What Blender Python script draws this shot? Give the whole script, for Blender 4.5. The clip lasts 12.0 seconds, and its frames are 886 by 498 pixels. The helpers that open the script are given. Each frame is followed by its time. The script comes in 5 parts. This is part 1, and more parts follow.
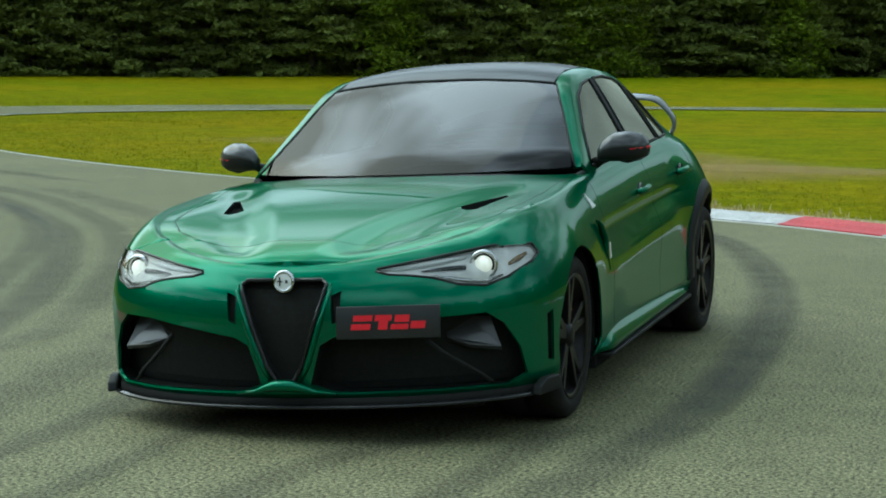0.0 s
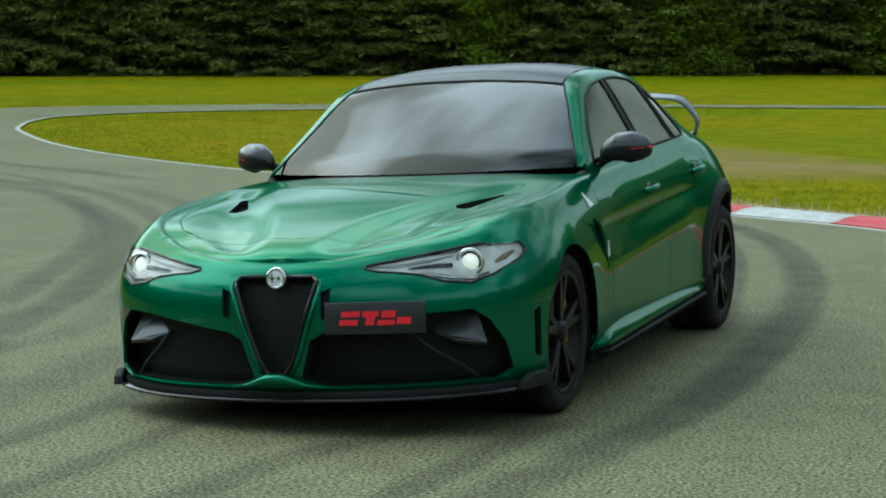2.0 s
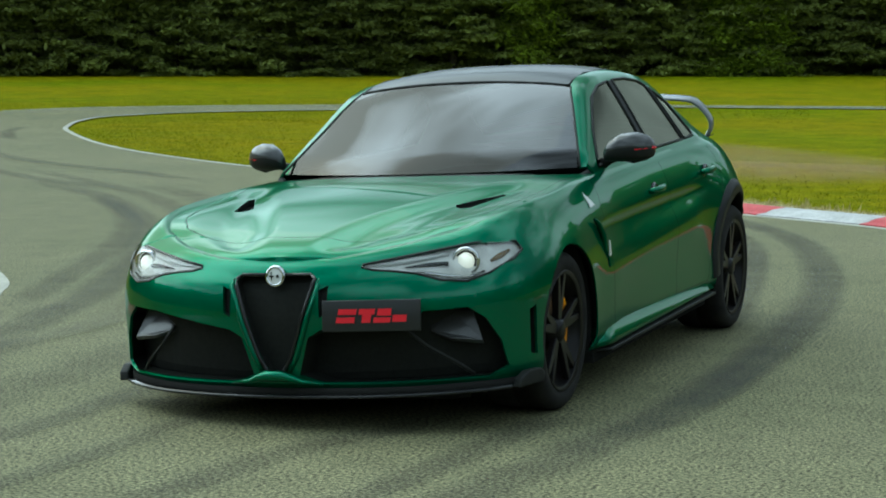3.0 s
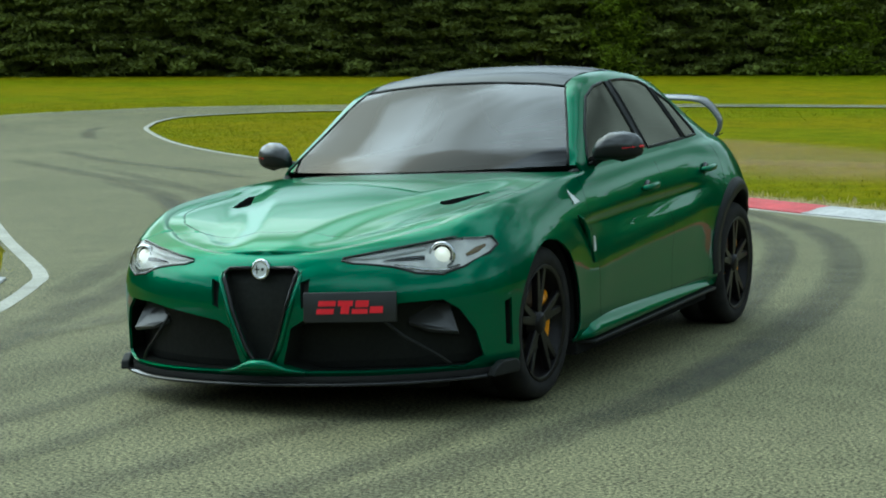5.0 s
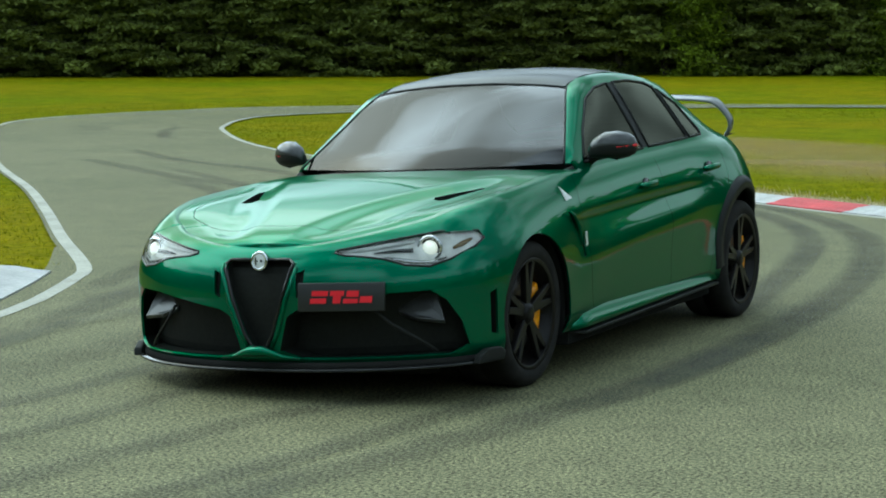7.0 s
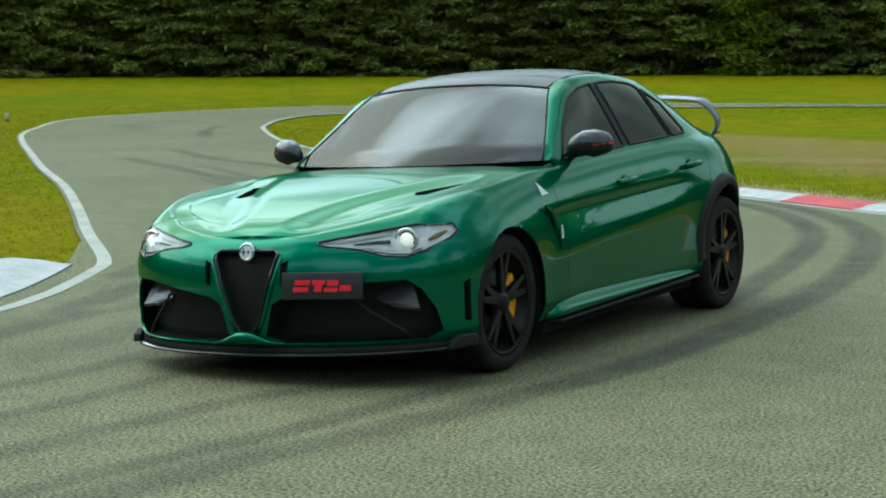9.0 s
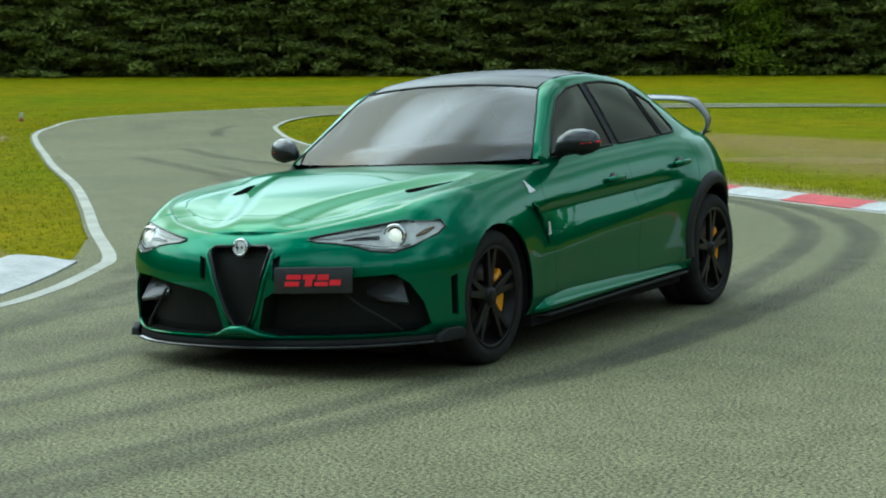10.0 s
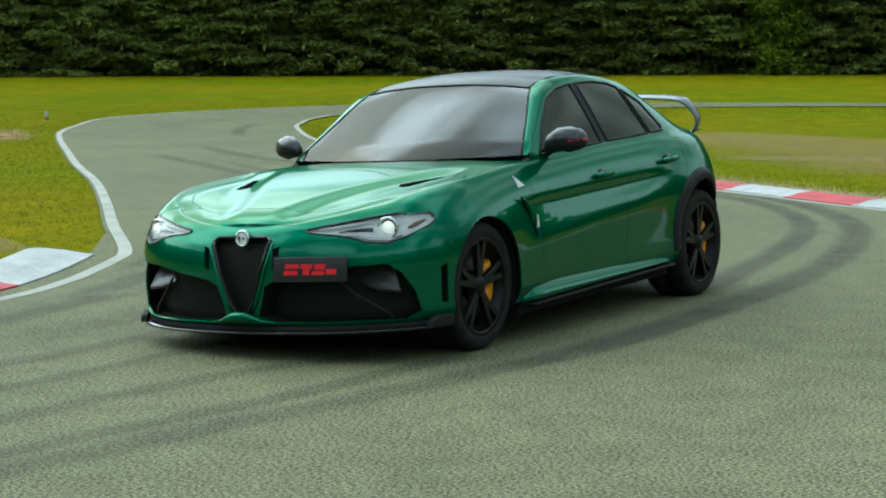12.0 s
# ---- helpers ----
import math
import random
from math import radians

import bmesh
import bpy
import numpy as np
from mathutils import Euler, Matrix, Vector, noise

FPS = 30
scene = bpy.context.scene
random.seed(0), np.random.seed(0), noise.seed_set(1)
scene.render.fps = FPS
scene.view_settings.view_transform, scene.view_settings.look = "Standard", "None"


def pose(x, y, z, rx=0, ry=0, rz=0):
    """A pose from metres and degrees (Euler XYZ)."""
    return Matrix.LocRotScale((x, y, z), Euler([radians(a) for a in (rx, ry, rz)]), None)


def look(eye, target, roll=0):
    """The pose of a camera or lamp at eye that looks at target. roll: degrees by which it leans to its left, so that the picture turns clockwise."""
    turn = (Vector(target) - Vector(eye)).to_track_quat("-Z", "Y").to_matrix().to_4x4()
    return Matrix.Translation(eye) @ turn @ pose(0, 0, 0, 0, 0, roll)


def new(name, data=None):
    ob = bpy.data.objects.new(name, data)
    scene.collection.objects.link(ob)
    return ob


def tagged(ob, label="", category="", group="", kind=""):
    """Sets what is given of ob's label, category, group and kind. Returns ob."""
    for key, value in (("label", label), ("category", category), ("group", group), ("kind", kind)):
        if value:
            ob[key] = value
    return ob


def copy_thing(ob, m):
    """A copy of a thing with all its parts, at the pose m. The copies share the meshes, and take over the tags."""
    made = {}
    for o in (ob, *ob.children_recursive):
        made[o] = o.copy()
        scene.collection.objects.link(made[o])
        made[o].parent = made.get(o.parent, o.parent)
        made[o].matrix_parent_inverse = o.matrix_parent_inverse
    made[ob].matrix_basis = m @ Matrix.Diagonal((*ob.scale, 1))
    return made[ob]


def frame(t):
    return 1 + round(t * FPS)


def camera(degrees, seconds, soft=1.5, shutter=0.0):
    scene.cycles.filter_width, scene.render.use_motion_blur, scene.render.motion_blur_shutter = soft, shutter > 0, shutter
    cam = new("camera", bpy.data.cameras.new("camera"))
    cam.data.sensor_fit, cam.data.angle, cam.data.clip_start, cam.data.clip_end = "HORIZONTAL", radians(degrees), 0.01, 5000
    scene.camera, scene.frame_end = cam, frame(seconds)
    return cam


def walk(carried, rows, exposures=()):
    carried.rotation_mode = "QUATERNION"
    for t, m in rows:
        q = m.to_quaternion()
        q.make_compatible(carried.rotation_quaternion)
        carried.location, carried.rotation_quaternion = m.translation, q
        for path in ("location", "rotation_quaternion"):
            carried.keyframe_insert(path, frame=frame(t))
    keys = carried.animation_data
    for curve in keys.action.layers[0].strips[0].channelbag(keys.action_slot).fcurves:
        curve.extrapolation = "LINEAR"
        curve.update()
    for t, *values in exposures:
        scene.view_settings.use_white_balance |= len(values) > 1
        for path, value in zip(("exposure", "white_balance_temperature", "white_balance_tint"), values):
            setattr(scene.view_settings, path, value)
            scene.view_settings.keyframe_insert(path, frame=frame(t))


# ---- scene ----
cam = camera(25.14, 12.0, soft=1.9)
PATH = [
    (0, (2.768, -7.804, 1.425), (1.297, -3.047, 0.966), 0.12),
    (0.5, (2.876, -7.812, 1.428), (1.356, -3.070, 0.968), 0.11),
    (1, (2.991, -7.812, 1.431), (1.412, -3.090, 0.970), 0.10),
    (1.5, (3.123, -7.826, 1.435), (1.473, -3.128, 0.973), 0.00),
    (2, (3.242, -7.836, 1.440), (1.528, -3.162, 0.977), -0.05),
    (2.5, (3.371, -7.850, 1.443), (1.589, -3.201, 0.981), -0.02),
    (3, (3.493, -7.860, 1.445), (1.652, -3.235, 0.983), -0.01),
    (5, (4.061, -7.969, 1.454), (1.997, -3.438, 0.991), -0.15),
    (5.5, (4.197, -8.005, 1.456), (2.081, -3.498, 0.994), -0.14),
    (6, (4.347, -8.054, 1.457), (2.174, -3.574, 0.996), -0.14),
    (6.5, (4.488, -8.103, 1.460), (2.265, -3.648, 0.999), -0.16),
    (7, (4.635, -8.168, 1.463), (2.367, -3.735, 1.001), -0.16),
    (9, (5.182, -8.459, 1.475), (2.796, -4.090, 1.012), -0.22),
    (9.5, (5.301, -8.535, 1.477), (2.896, -4.176, 1.014), -0.23),
    (10, (5.425, -8.618, 1.478), (3.002, -4.269, 1.015), -0.22),
    (10.5, (5.544, -8.715, 1.483), (3.105, -4.375, 1.018), -0.25),
    (11, (5.663, -8.819, 1.483), (3.208, -4.487, 1.019), -0.25),
    (11.5, (5.763, -8.910, 1.484), (3.293, -4.588, 1.020), -0.25),
    (12, (5.842, -8.997, 1.488), (3.361, -4.681, 1.023), -0.19),
]
walk(cam, [(t, look(e, g, r)) for t, e, g, r in PATH], [(0.0, 0.64, 6500, -17), (12.0, 0.75, 6500, -17)])

# ---- light: bright overcast day ----
world = bpy.data.worlds.new("sky")
scene.world = world
world.use_nodes = True
SUN_EL, SUN_AZ = radians(45), radians(-75)


def sky_nodes():
    nt = world.node_tree
    nt.nodes.clear()
    out = nt.nodes.new("ShaderNodeOutputWorld")
    bg = nt.nodes.new("ShaderNodeBackground")
    bg.inputs[1].default_value = 0.116
    sky = nt.nodes.new("ShaderNodeTexSky")
    sky.sky_type, sky.sun_disc = "NISHITA", False
    sky.sun_elevation, sky.sun_rotation = SUN_EL, SUN_AZ
    sky.air_density, sky.dust_density = 1.0, 3.0
    co = nt.nodes.new("ShaderNodeTexCoord")
    mp = nt.nodes.new("ShaderNodeMapping")
    mp.inputs["Scale"].default_value = (1.0, 1.0, 2.2)
    nz = nt.nodes.new("ShaderNodeTexNoise")
    nz.inputs["Scale"].default_value, nz.inputs["Detail"].default_value = 1.9, 3.0
    rp = nt.nodes.new("ShaderNodeValToRGB")
    rp.color_ramp.elements[0].position, rp.color_ramp.elements[1].position = 0.43, 0.60
    rp.color_ramp.elements[0].color = (2.4, 2.65, 3.4, 1)
    rp.color_ramp.elements[1].color = (12.6, 14.0, 18.4, 1)
    mx = nt.nodes.new("ShaderNodeMix")
    mx.data_type = "RGBA"
    mx.inputs[0].default_value = 0.85
    li = nt.links.new
    li(co.outputs["Generated"], mp.inputs[0])
    li(mp.outputs[0], nz.inputs["Vector"])
    li(nz.outputs[0], rp.inputs[0])
    li(sky.outputs[0], mx.inputs[6])
    li(rp.outputs[0], mx.inputs[7])
    # a veiled sky, a little brighter overhead than at the horizon
    sep = nt.nodes.new("ShaderNodeSeparateXYZ")
    mr = nt.nodes.new("ShaderNodeMapRange")
    mr.inputs["From Min"].default_value, mr.inputs["From Max"].default_value = 0.0, 1.0
    mr.inputs["To Min"].default_value, mr.inputs["To Max"].default_value = 0.92, 1.12
    gr = nt.nodes.new("ShaderNodeMix")
    gr.data_type, gr.blend_type = "RGBA", "MULTIPLY"
    gr.inputs[0].default_value = 1
    li(co.outputs["Generated"], sep.inputs[0])
    li(sep.outputs["Z"], mr.inputs["Value"])
    li(mx.outputs[2], gr.inputs[6])
    # and brighter round the veiled sun
    dt = nt.nodes.new("ShaderNodeVectorMath")
    dt.operation = "DOT_PRODUCT"
    dt.inputs[1].default_value = (math.sin(SUN_AZ) * math.cos(SUN_EL), math.cos(SUN_AZ) * math.cos(SUN_EL), math.sin(SUN_EL))
    m2 = nt.nodes.new("ShaderNodeMapRange")
    m2.interpolation_type = "SMOOTHSTEP"
    m2.inputs["From Min"].default_value, m2.inputs["From Max"].default_value = 0.5, 1.0
    m2.inputs["To Min"].default_value, m2.inputs["To Max"].default_value = 0.60, 1.65
    ml = nt.nodes.new("ShaderNodeMath")
    ml.operation = "MULTIPLY"
    li(co.outputs["Generated"], dt.inputs[0])
    li(dt.outputs["Value"], m2.inputs["Value"])
    li(mr.outputs[0], ml.inputs[0])
    li(m2.outputs[0], ml.inputs[1])
    li(ml.outputs[0], gr.inputs[7])
    li(gr.outputs[2], bg.inputs[0])
    li(bg.outputs[0], out.inputs[0])


sky_nodes()
sun = new("sun", bpy.data.lights.new("sun", "SUN"))
sun.data.energy, sun.data.angle, sun.data.color = 0.5, radians(80), (1.0, 0.96, 0.88)
sun.matrix_world = look((math.sin(SUN_AZ) * math.cos(SUN_EL) * 50, math.cos(SUN_AZ) * math.cos(SUN_EL) * 50, math.sin(SUN_EL) * 50), (0, 0, 0))


# ---- materials ----
def material(name, color, rough=0.5, metal=0.0, **more):
    m = bpy.data.materials.new(name)
    m.use_nodes = True
    b = m.node_tree.nodes["Principled BSDF"]
    b.inputs["Base Color"].default_value = (*color, 1)
    b.inputs["Roughness"].default_value = rough
    b.inputs["Metallic"].default_value = metal
    for k, v in more.items():
        b.inputs[k.replace("_", " ")].default_value = v
    return m


def noisy(m, layers, bump=None, space="Object"):
    """Multiplies the base colour by ramps of noise: (scale, detail, low, high) each; bump: (scale, strength, distance)."""
    nt = m.node_tree
    b = nt.nodes["Principled BSDF"]
    co = nt.nodes.new("ShaderNodeTexCoord").outputs[space]
    last = None
    base = tuple(b.inputs["Base Color"].default_value)
    for scale, detail, low, high in layers:
        nz = nt.nodes.new("ShaderNodeTexNoise")
        nz.inputs["Scale"].default_value, nz.inputs["Detail"].default_value = scale, detail
        nt.links.new(co, nz.inputs["Vector"])
        rp = nt.nodes.new("ShaderNodeValToRGB")
        rp.color_ramp.elements[0].position, rp.color_ramp.elements[1].position = 0.3, 0.7
        rp.color_ramp.elements[0].color, rp.color_ramp.elements[1].color = (*low, 1), (*high, 1)
        nt.links.new(nz.outputs[0], rp.inputs[0])
        mx = nt.nodes.new("ShaderNodeMix")
        mx.data_type, mx.blend_type = "RGBA", "MULTIPLY"
        mx.inputs[0].default_value = 1
        mx.inputs[6].default_value = base
        if last:
            nt.links.new(last, mx.inputs[6])
        nt.links.new(rp.outputs[0], mx.inputs[7])
        last = mx.outputs[2]
    if last:
        nt.links.new(last, b.inputs["Base Color"])
    if bump:
        nz = nt.nodes.new("ShaderNodeTexNoise")
        nz.inputs["Scale"].default_value, nz.inputs["Detail"].default_value = bump[0], 4
        nt.links.new(co, nz.inputs["Vector"])
        bp = nt.nodes.new("ShaderNodeBump")
        bp.inputs["Strength"].default_value, bp.inputs["Distance"].default_value = bump[1], bump[2]
        nt.links.new(nz.outputs[0], bp.inputs["Height"])
        nt.links.new(bp.outputs[0], b.inputs["Normal"])
    return m


def grey(a):
    return (a, a, a)


PAINT = noisy(material("green_metallic_paint", (0.0003, 0.130, 0.061), 0.29, 0.70, Coat_Weight=0.62, Coat_Roughness=0.015, Coat_IOR=1.5, Specular_IOR_Level=0.05, Specular_Tint=(0.02, 0.55, 0.33, 1)),
              [(900, 2, (0.85, 0.85, 0.85), (1.15, 1.15, 1.15))])
CARBON = noisy(material("carbon_fibre", (0.025, 0.026, 0.026), 0.35, 0.0, Coat_Weight=0.6, Coat_Roughness=0.05), [(220, 1, grey(0.7), grey(1.3))])
BLACK = material("black_plastic", (0.022, 0.023, 0.022), 0.5, 0.0, Specular_IOR_Level=0.12)
GLOSS = material("gloss_black", (0.014, 0.014, 0.014), 0.15, 0.0, Specular_IOR_Level=0.35)
MESHM = noisy(material("black_mesh", (0.015, 0.016, 0.014), 0.6, 0.0, Specular_IOR_Level=0.1), [(60, 2, grey(0.8), grey(1.15))])
RUBBER = noisy(material("tyre_rubber", (0.022, 0.021, 0.020), 0.85, 0.0, Specular_IOR_Level=0.15), [(14, 3, grey(0.7), grey(1.3))], (90, 0.3, 0.003))
RIM = material("dark_rim", (0.009, 0.008, 0.008), 0.35, 0.0, Specular_IOR_Level=0.2)
DISC = noisy(material("brake_disc", (0.10, 0.09, 0.085), 0.45, 0.9), [(40, 3, grey(0.7), grey(1.2))])
CALIPER = noisy(material("orange_caliper", (0.95, 0.36, 0.008), 0.35), [(20, 3, grey(0.7), grey(1.1))])
CHROME = material("chrome", (0.62, 0.63, 0.64), 0.14, 1.0)
REFLECT = noisy(material("lamp_reflector", (0.80, 0.80, 0.77), 0.3, 0.1), [(16, 2, grey(0.75), grey(1.15))], (24, 0.25, 0.01))
SMOKE = material("smoky_amber", (0.22, 0.15, 0.07), 0.25)
WINGLET = noisy(material("satin_grey_carbon", (0.036, 0.036, 0.036), 0.3, 0.0, Coat_Weight=0.25, Coat_Roughness=0.08), [(200, 1, grey(0.8), grey(1.2))])
WING = noisy(material("pale_carbon_wing", (0.13, 0.135, 0.135), 0.3, 0.0, Coat_Weight=0.8, Coat_Roughness=0.06), [(180, 1, grey(0.8), grey(1.2))])
ROOF = noisy(material("carbon_roof", (0.018, 0.020, 0.020), 0.4, 0.0, Specular_IOR_Level=0.25, Coat_Weight=0.25, Coat_Roughness=0.06), [(220, 1, grey(0.7), grey(1.3))])
RED = material("red_letters", (0.75, 0.008, 0.025), 0.4)
WHITE = material("white_badge", (0.7, 0.72, 0.7), 0.4)
PLATE = noisy(material("plate_black", (0.016, 0.017, 0.017), 0.4), [(8, 3, grey(0.8), grey(1.2))])
INSIDE = material("dark_lining", (0.020, 0.020, 0.019), 0.9, 0.0, Specular_IOR_Level=0.0)
LAMP = material("lamp_lit", (0.9, 0.9, 0.9), 0.2, 0.0, Emission_Color=(1.0, 0.97, 0.9, 1), Emission_Strength=0.3)
LENS = bpy.data.materials.new("clear_lens")
GLASS = bpy.data.materials.new("tinted_glass")
SIDE_GLASS = bpy.data.materials.new("dark_side_glass")


def pane_nodes(m, tint, ior, rough, shine=(0.8, 0.8, 0.8)):
    m.use_nodes = True
    nt = m.node_tree
    nt.nodes.clear()
    o = nt.nodes.new("ShaderNodeOutputMaterial")
    mix = nt.nodes.new("ShaderNodeMixShader")
    tr = nt.nodes.new("ShaderNodeBsdfTransparent")
    tr.inputs[0].default_value = (*tint, 1)
    gl = nt.nodes.new("ShaderNodeBsdfGlossy")
    gl.inputs["Roughness"].default_value = rough
    gl.inputs["Color"].default_value = (*shine, 1)
    fr = nt.nodes.new("ShaderNodeFresnel")
    fr.inputs["IOR"].default_value = ior
    nt.links.new(fr.outputs[0], mix.inputs[0])
    nt.links.new(tr.outputs[0], mix.inputs[1])
    nt.links.new(gl.outputs[0], mix.inputs[2])
    nt.links.new(mix.outputs[0], o.inputs[0])


pane_nodes(LENS, (0.92, 0.93, 0.92), 1.45, 0.03)
pane_nodes(GLASS, (0.10, 0.12, 0.11), 1.66, 0.03)
pane_nodes(SIDE_GLASS, (0.05, 0.055, 0.045), 1.46, 0.03, (0.80, 0.80, 0.62))
ASPHALT = noisy(material("asphalt", (0.146, 0.141, 0.074), 0.9, 0.0, Specular_IOR_Level=0.25),
                [(0.35, 5, (0.80, 0.82, 0.78), (1.12, 1.10, 1.12)), (3.5, 5, grey(0.86), grey(1.12)), (62, 1, grey(0.15), grey(1.90)), (160, 1, grey(0.4), grey(1.65))], (110, 0.22, 0.003))
GRASS = noisy(material("mown_grass", (0.168, 0.182, 0.003), 0.95, 0.0, Specular_IOR_Level=0.02),
              [(0.10, 3, (0.78, 0.94, 0.8), (1.30, 0.98, 1.3)), (1.3, 4, (0.75, 0.82, 0.7), (1.2, 1.12, 1.1)), (14, 3, grey(0.6), grey(1.3))], (25, 0.8, 0.05))
KERB_RED = noisy(material("kerb_red_paint", (0.52, 0.045, 0.055), 0.7), [(3, 4, grey(0.75), grey(1.1)), (30, 3, grey(0.75), grey(1.15))], (40, 0.4, 0.01))
KERB_WHITE = noisy(material("kerb_white_paint", (0.46, 0.455, 0.445), 0.7), [(3, 4, grey(0.78), grey(1.1)), (30, 3, grey(0.8), grey(1.1))], (40, 0.4, 0.01))
LINE = noisy(material("line_paint", (0.41, 0.40, 0.33), 0.75), [(2, 4, grey(0.72), grey(1.12)), (40, 3, grey(0.75), grey(1.15))])
DIRT = noisy(material("dry_verge", (0.36, 0.31, 0.15), 0.95), [(4, 4, grey(0.6), grey(1.2)), (30, 3, grey(0.6), grey(1.25))], (30, 0.8, 0.03))
# backdrop sheet colour, raised to lighten the shaded gaps between the trees
DEPTH_TINT = noisy(material("lightened_wood_depth", (0.34, 0.33, 0.16), 0.95, 0.0, Specular_IOR_Level=0.0), [(0.8, 5, grey(0.3), grey(1.3))])
BARK = noisy(material("bark", (0.06, 0.05, 0.035), 0.95), [(9, 4, grey(0.5), grey(1.3))], (20, 0.8, 0.03))


def leaf_material(name, color, spread):
    m = material(name, color, 0.75, 0.0, Specular_IOR_Level=0.15)
    nt = m.node_tree
    geo = nt.nodes.new("ShaderNodeNewGeometry")
    ob = nt.nodes.new("ShaderNodeObjectInfo")
    rp = nt.nodes.new("ShaderNodeValToRGB")
    rp.color_ramp.elements[0].color = (*(c * (1 - spread) for c in color), 1)
    rp.color_ramp.elements[1].color = (*(c * (1 + spread) for c in color), 1)
    hs = nt.nodes.new("ShaderNodeHueSaturation")
    ma = nt.nodes.new("ShaderNodeMath")
    ma.operation = "MULTIPLY_ADD"
    ma.inputs[1].default_value, ma.inputs[2].default_value = 0.45, 0.78
    nt.links.new(geo.outputs["Random Per Island"], rp.inputs[0])
    nt.links.new(ob.outputs["Random"], ma.inputs[0])
    nt.links.new(ma.outputs[0], hs.inputs["Value"])
    nt.links.new(rp.outputs[0], hs.inputs["Color"])
    nt.links.new(hs.outputs[0], nt.nodes["Principled BSDF"].inputs["Base Color"])
    tl = nt.nodes.new("ShaderNodeBsdfTranslucent")
    mx = nt.nodes.new("ShaderNodeMixShader")
    mx.inputs[0].default_value = 0.5
    nt.links.new(hs.outputs[0], tl.inputs["Color"])
    nt.links.new(nt.nodes["Principled BSDF"].outputs[0], mx.inputs[1])
    nt.links.new(tl.outputs[0], mx.inputs[2])
    nt.links.new(mx.outputs[0], nt.nodes["Material Output"].inputs["Surface"])
    return m


NEEDLES = leaf_material("conifer_foliage", (0.186, 0.222, 0.054), 0.3)
BRIGHT = leaf_material("young_foliage", (0.165, 0.225, 0.020), 0.5)
STRAW = leaf_material("dry_straw", (0.44, 0.37, 0.17), 0.35)
BLADES = leaf_material("grass_blades", (0.158, 0.162, 0.004), 0.5)


def mark_nodes(name, color):
    m = bpy.data.materials.new(name)
    m.use_nodes = True
    nt = m.node_tree
    b = nt.nodes["Principled BSDF"]
    b.inputs["Base Color"].default_value = (*color, 1)
    b.inputs["Roughness"].default_value = 0.8
    at = nt.nodes.new("ShaderNodeAttribute")
    at.attribute_name = "cover"
    co = nt.nodes.new("ShaderNodeTexCoord")
    nz = nt.nodes.new("ShaderNodeTexNoise")
    nz.inputs["Scale"].default_value, nz.inputs["Detail"].default_value = 2.2, 4
    mu = nt.nodes.new("ShaderNodeMath")
    mu.operation = "MULTIPLY"
    mu.use_clamp = True
    nt.links.new(co.outputs["Object"], nz.inputs["Vector"])
    mr = nt.nodes.new("ShaderNodeMapRange")
    mr.inputs["From Min"].default_value, mr.inputs["From Max"].default_value = 0.25, 0.7
    mr.inputs["To Min"].default_value, mr.inputs["To Max"].default_value = 0.6, 1.0
    nt.links.new(nz.outputs[0], mr.inputs["Value"])
    nt.links.new(mr.outputs[0], mu.inputs[0])
    nt.links.new(at.outputs["Fac"], mu.inputs[1])
    nt.links.new(mu.outputs[0], b.inputs["Alpha"])
    return m


MARK = mark_nodes("rubber_mark", (0.030, 0.031, 0.026))
DRY = mark_nodes("dry_grass", (0.28, 0.17, 0.035))


# ---- mesh helpers ----
def part(name, bm, mat, parent=None, label="", smooth=True, at=None, mats=()):
    me = bpy.data.meshes.new(name)
    bm.to_mesh(me)
    bm.free()
    for f in me.polygons:
        f.use_smooth = smooth
    for m in (mat, *mats):
        me.materials.append(m)
    ob = new(name, me)
    if parent:
        ob.parent = parent
    if at is not None:
        ob.matrix_basis = at
    if label:
        ob["label"] = label
    return ob


def thing(name, label, category, m=None, group="", kind=""):
    ob = new(name)
    if m is not None:
        ob.matrix_basis = m
    return tagged(ob, label, category, group, kind)


def spline(points, step=0.5):
    """A smooth line through the points, sampled about every step metres."""
    ps = [Vector(p) for p in points]
    ps = [2 * ps[0] - ps[1], *ps, 2 * ps[-1] - ps[-2]]
    out = []
    for a, b, c, d in zip(ps, ps[1:], ps[2:], ps[3:]):
        n = max(1, int((c - b).length / step))
        for i in range(n):
            t = i / n
            out.append(0.5 * (2 * b + (c - a) * t + (2 * a - 5 * b + 4 * c - d) * t * t + (3 * b - a - 3 * c + d) * t ** 3))
    return out + [ps[-2]]


def normals2(line):
    out = []
    for i in range(len(line)):
        d = line[min(i + 1, len(line) - 1)] - line[max(i - 1, 0)]
        out.append(Vector((-d[1], d[0])).normalized())
    return out


RISE = Vector((-0.407, 0.914))


def height(x, y):
    u = (x - 4) * RISE.x + (y + 8) * RISE.y
    return 0.0264 * min(max(u - 46, 0), 60)


# ---- ground ----
LEFT_POINTS = [(-12, -60), (-8, -24), (-4.2, -8), (-3.1, -3), (-2.86, -0.6), (-3.0, 0.66), (-3.27, 1.45), (-3.46, 1.87), (-3.9, 2.72), (-4.38, 3.47), (-6.12, 5.44),
               (-8.1, 7.75), (-10.7, 10.7), (-13.9, 14.1), (-16.8, 17.3), (-20.5, 21.4), (-23.5, 24.9), (-26, 28.3), (-27.6, 31.0),
                    (-28.1, 33.0), (-27.9, 35.2), (-27.2, 37.6), (-25.5, 40.6), (-20, 44.3), (-14, 46.8), (-7.6, 48.4), (-1.9, 49.8), (8, 51.5), (60, 58)]
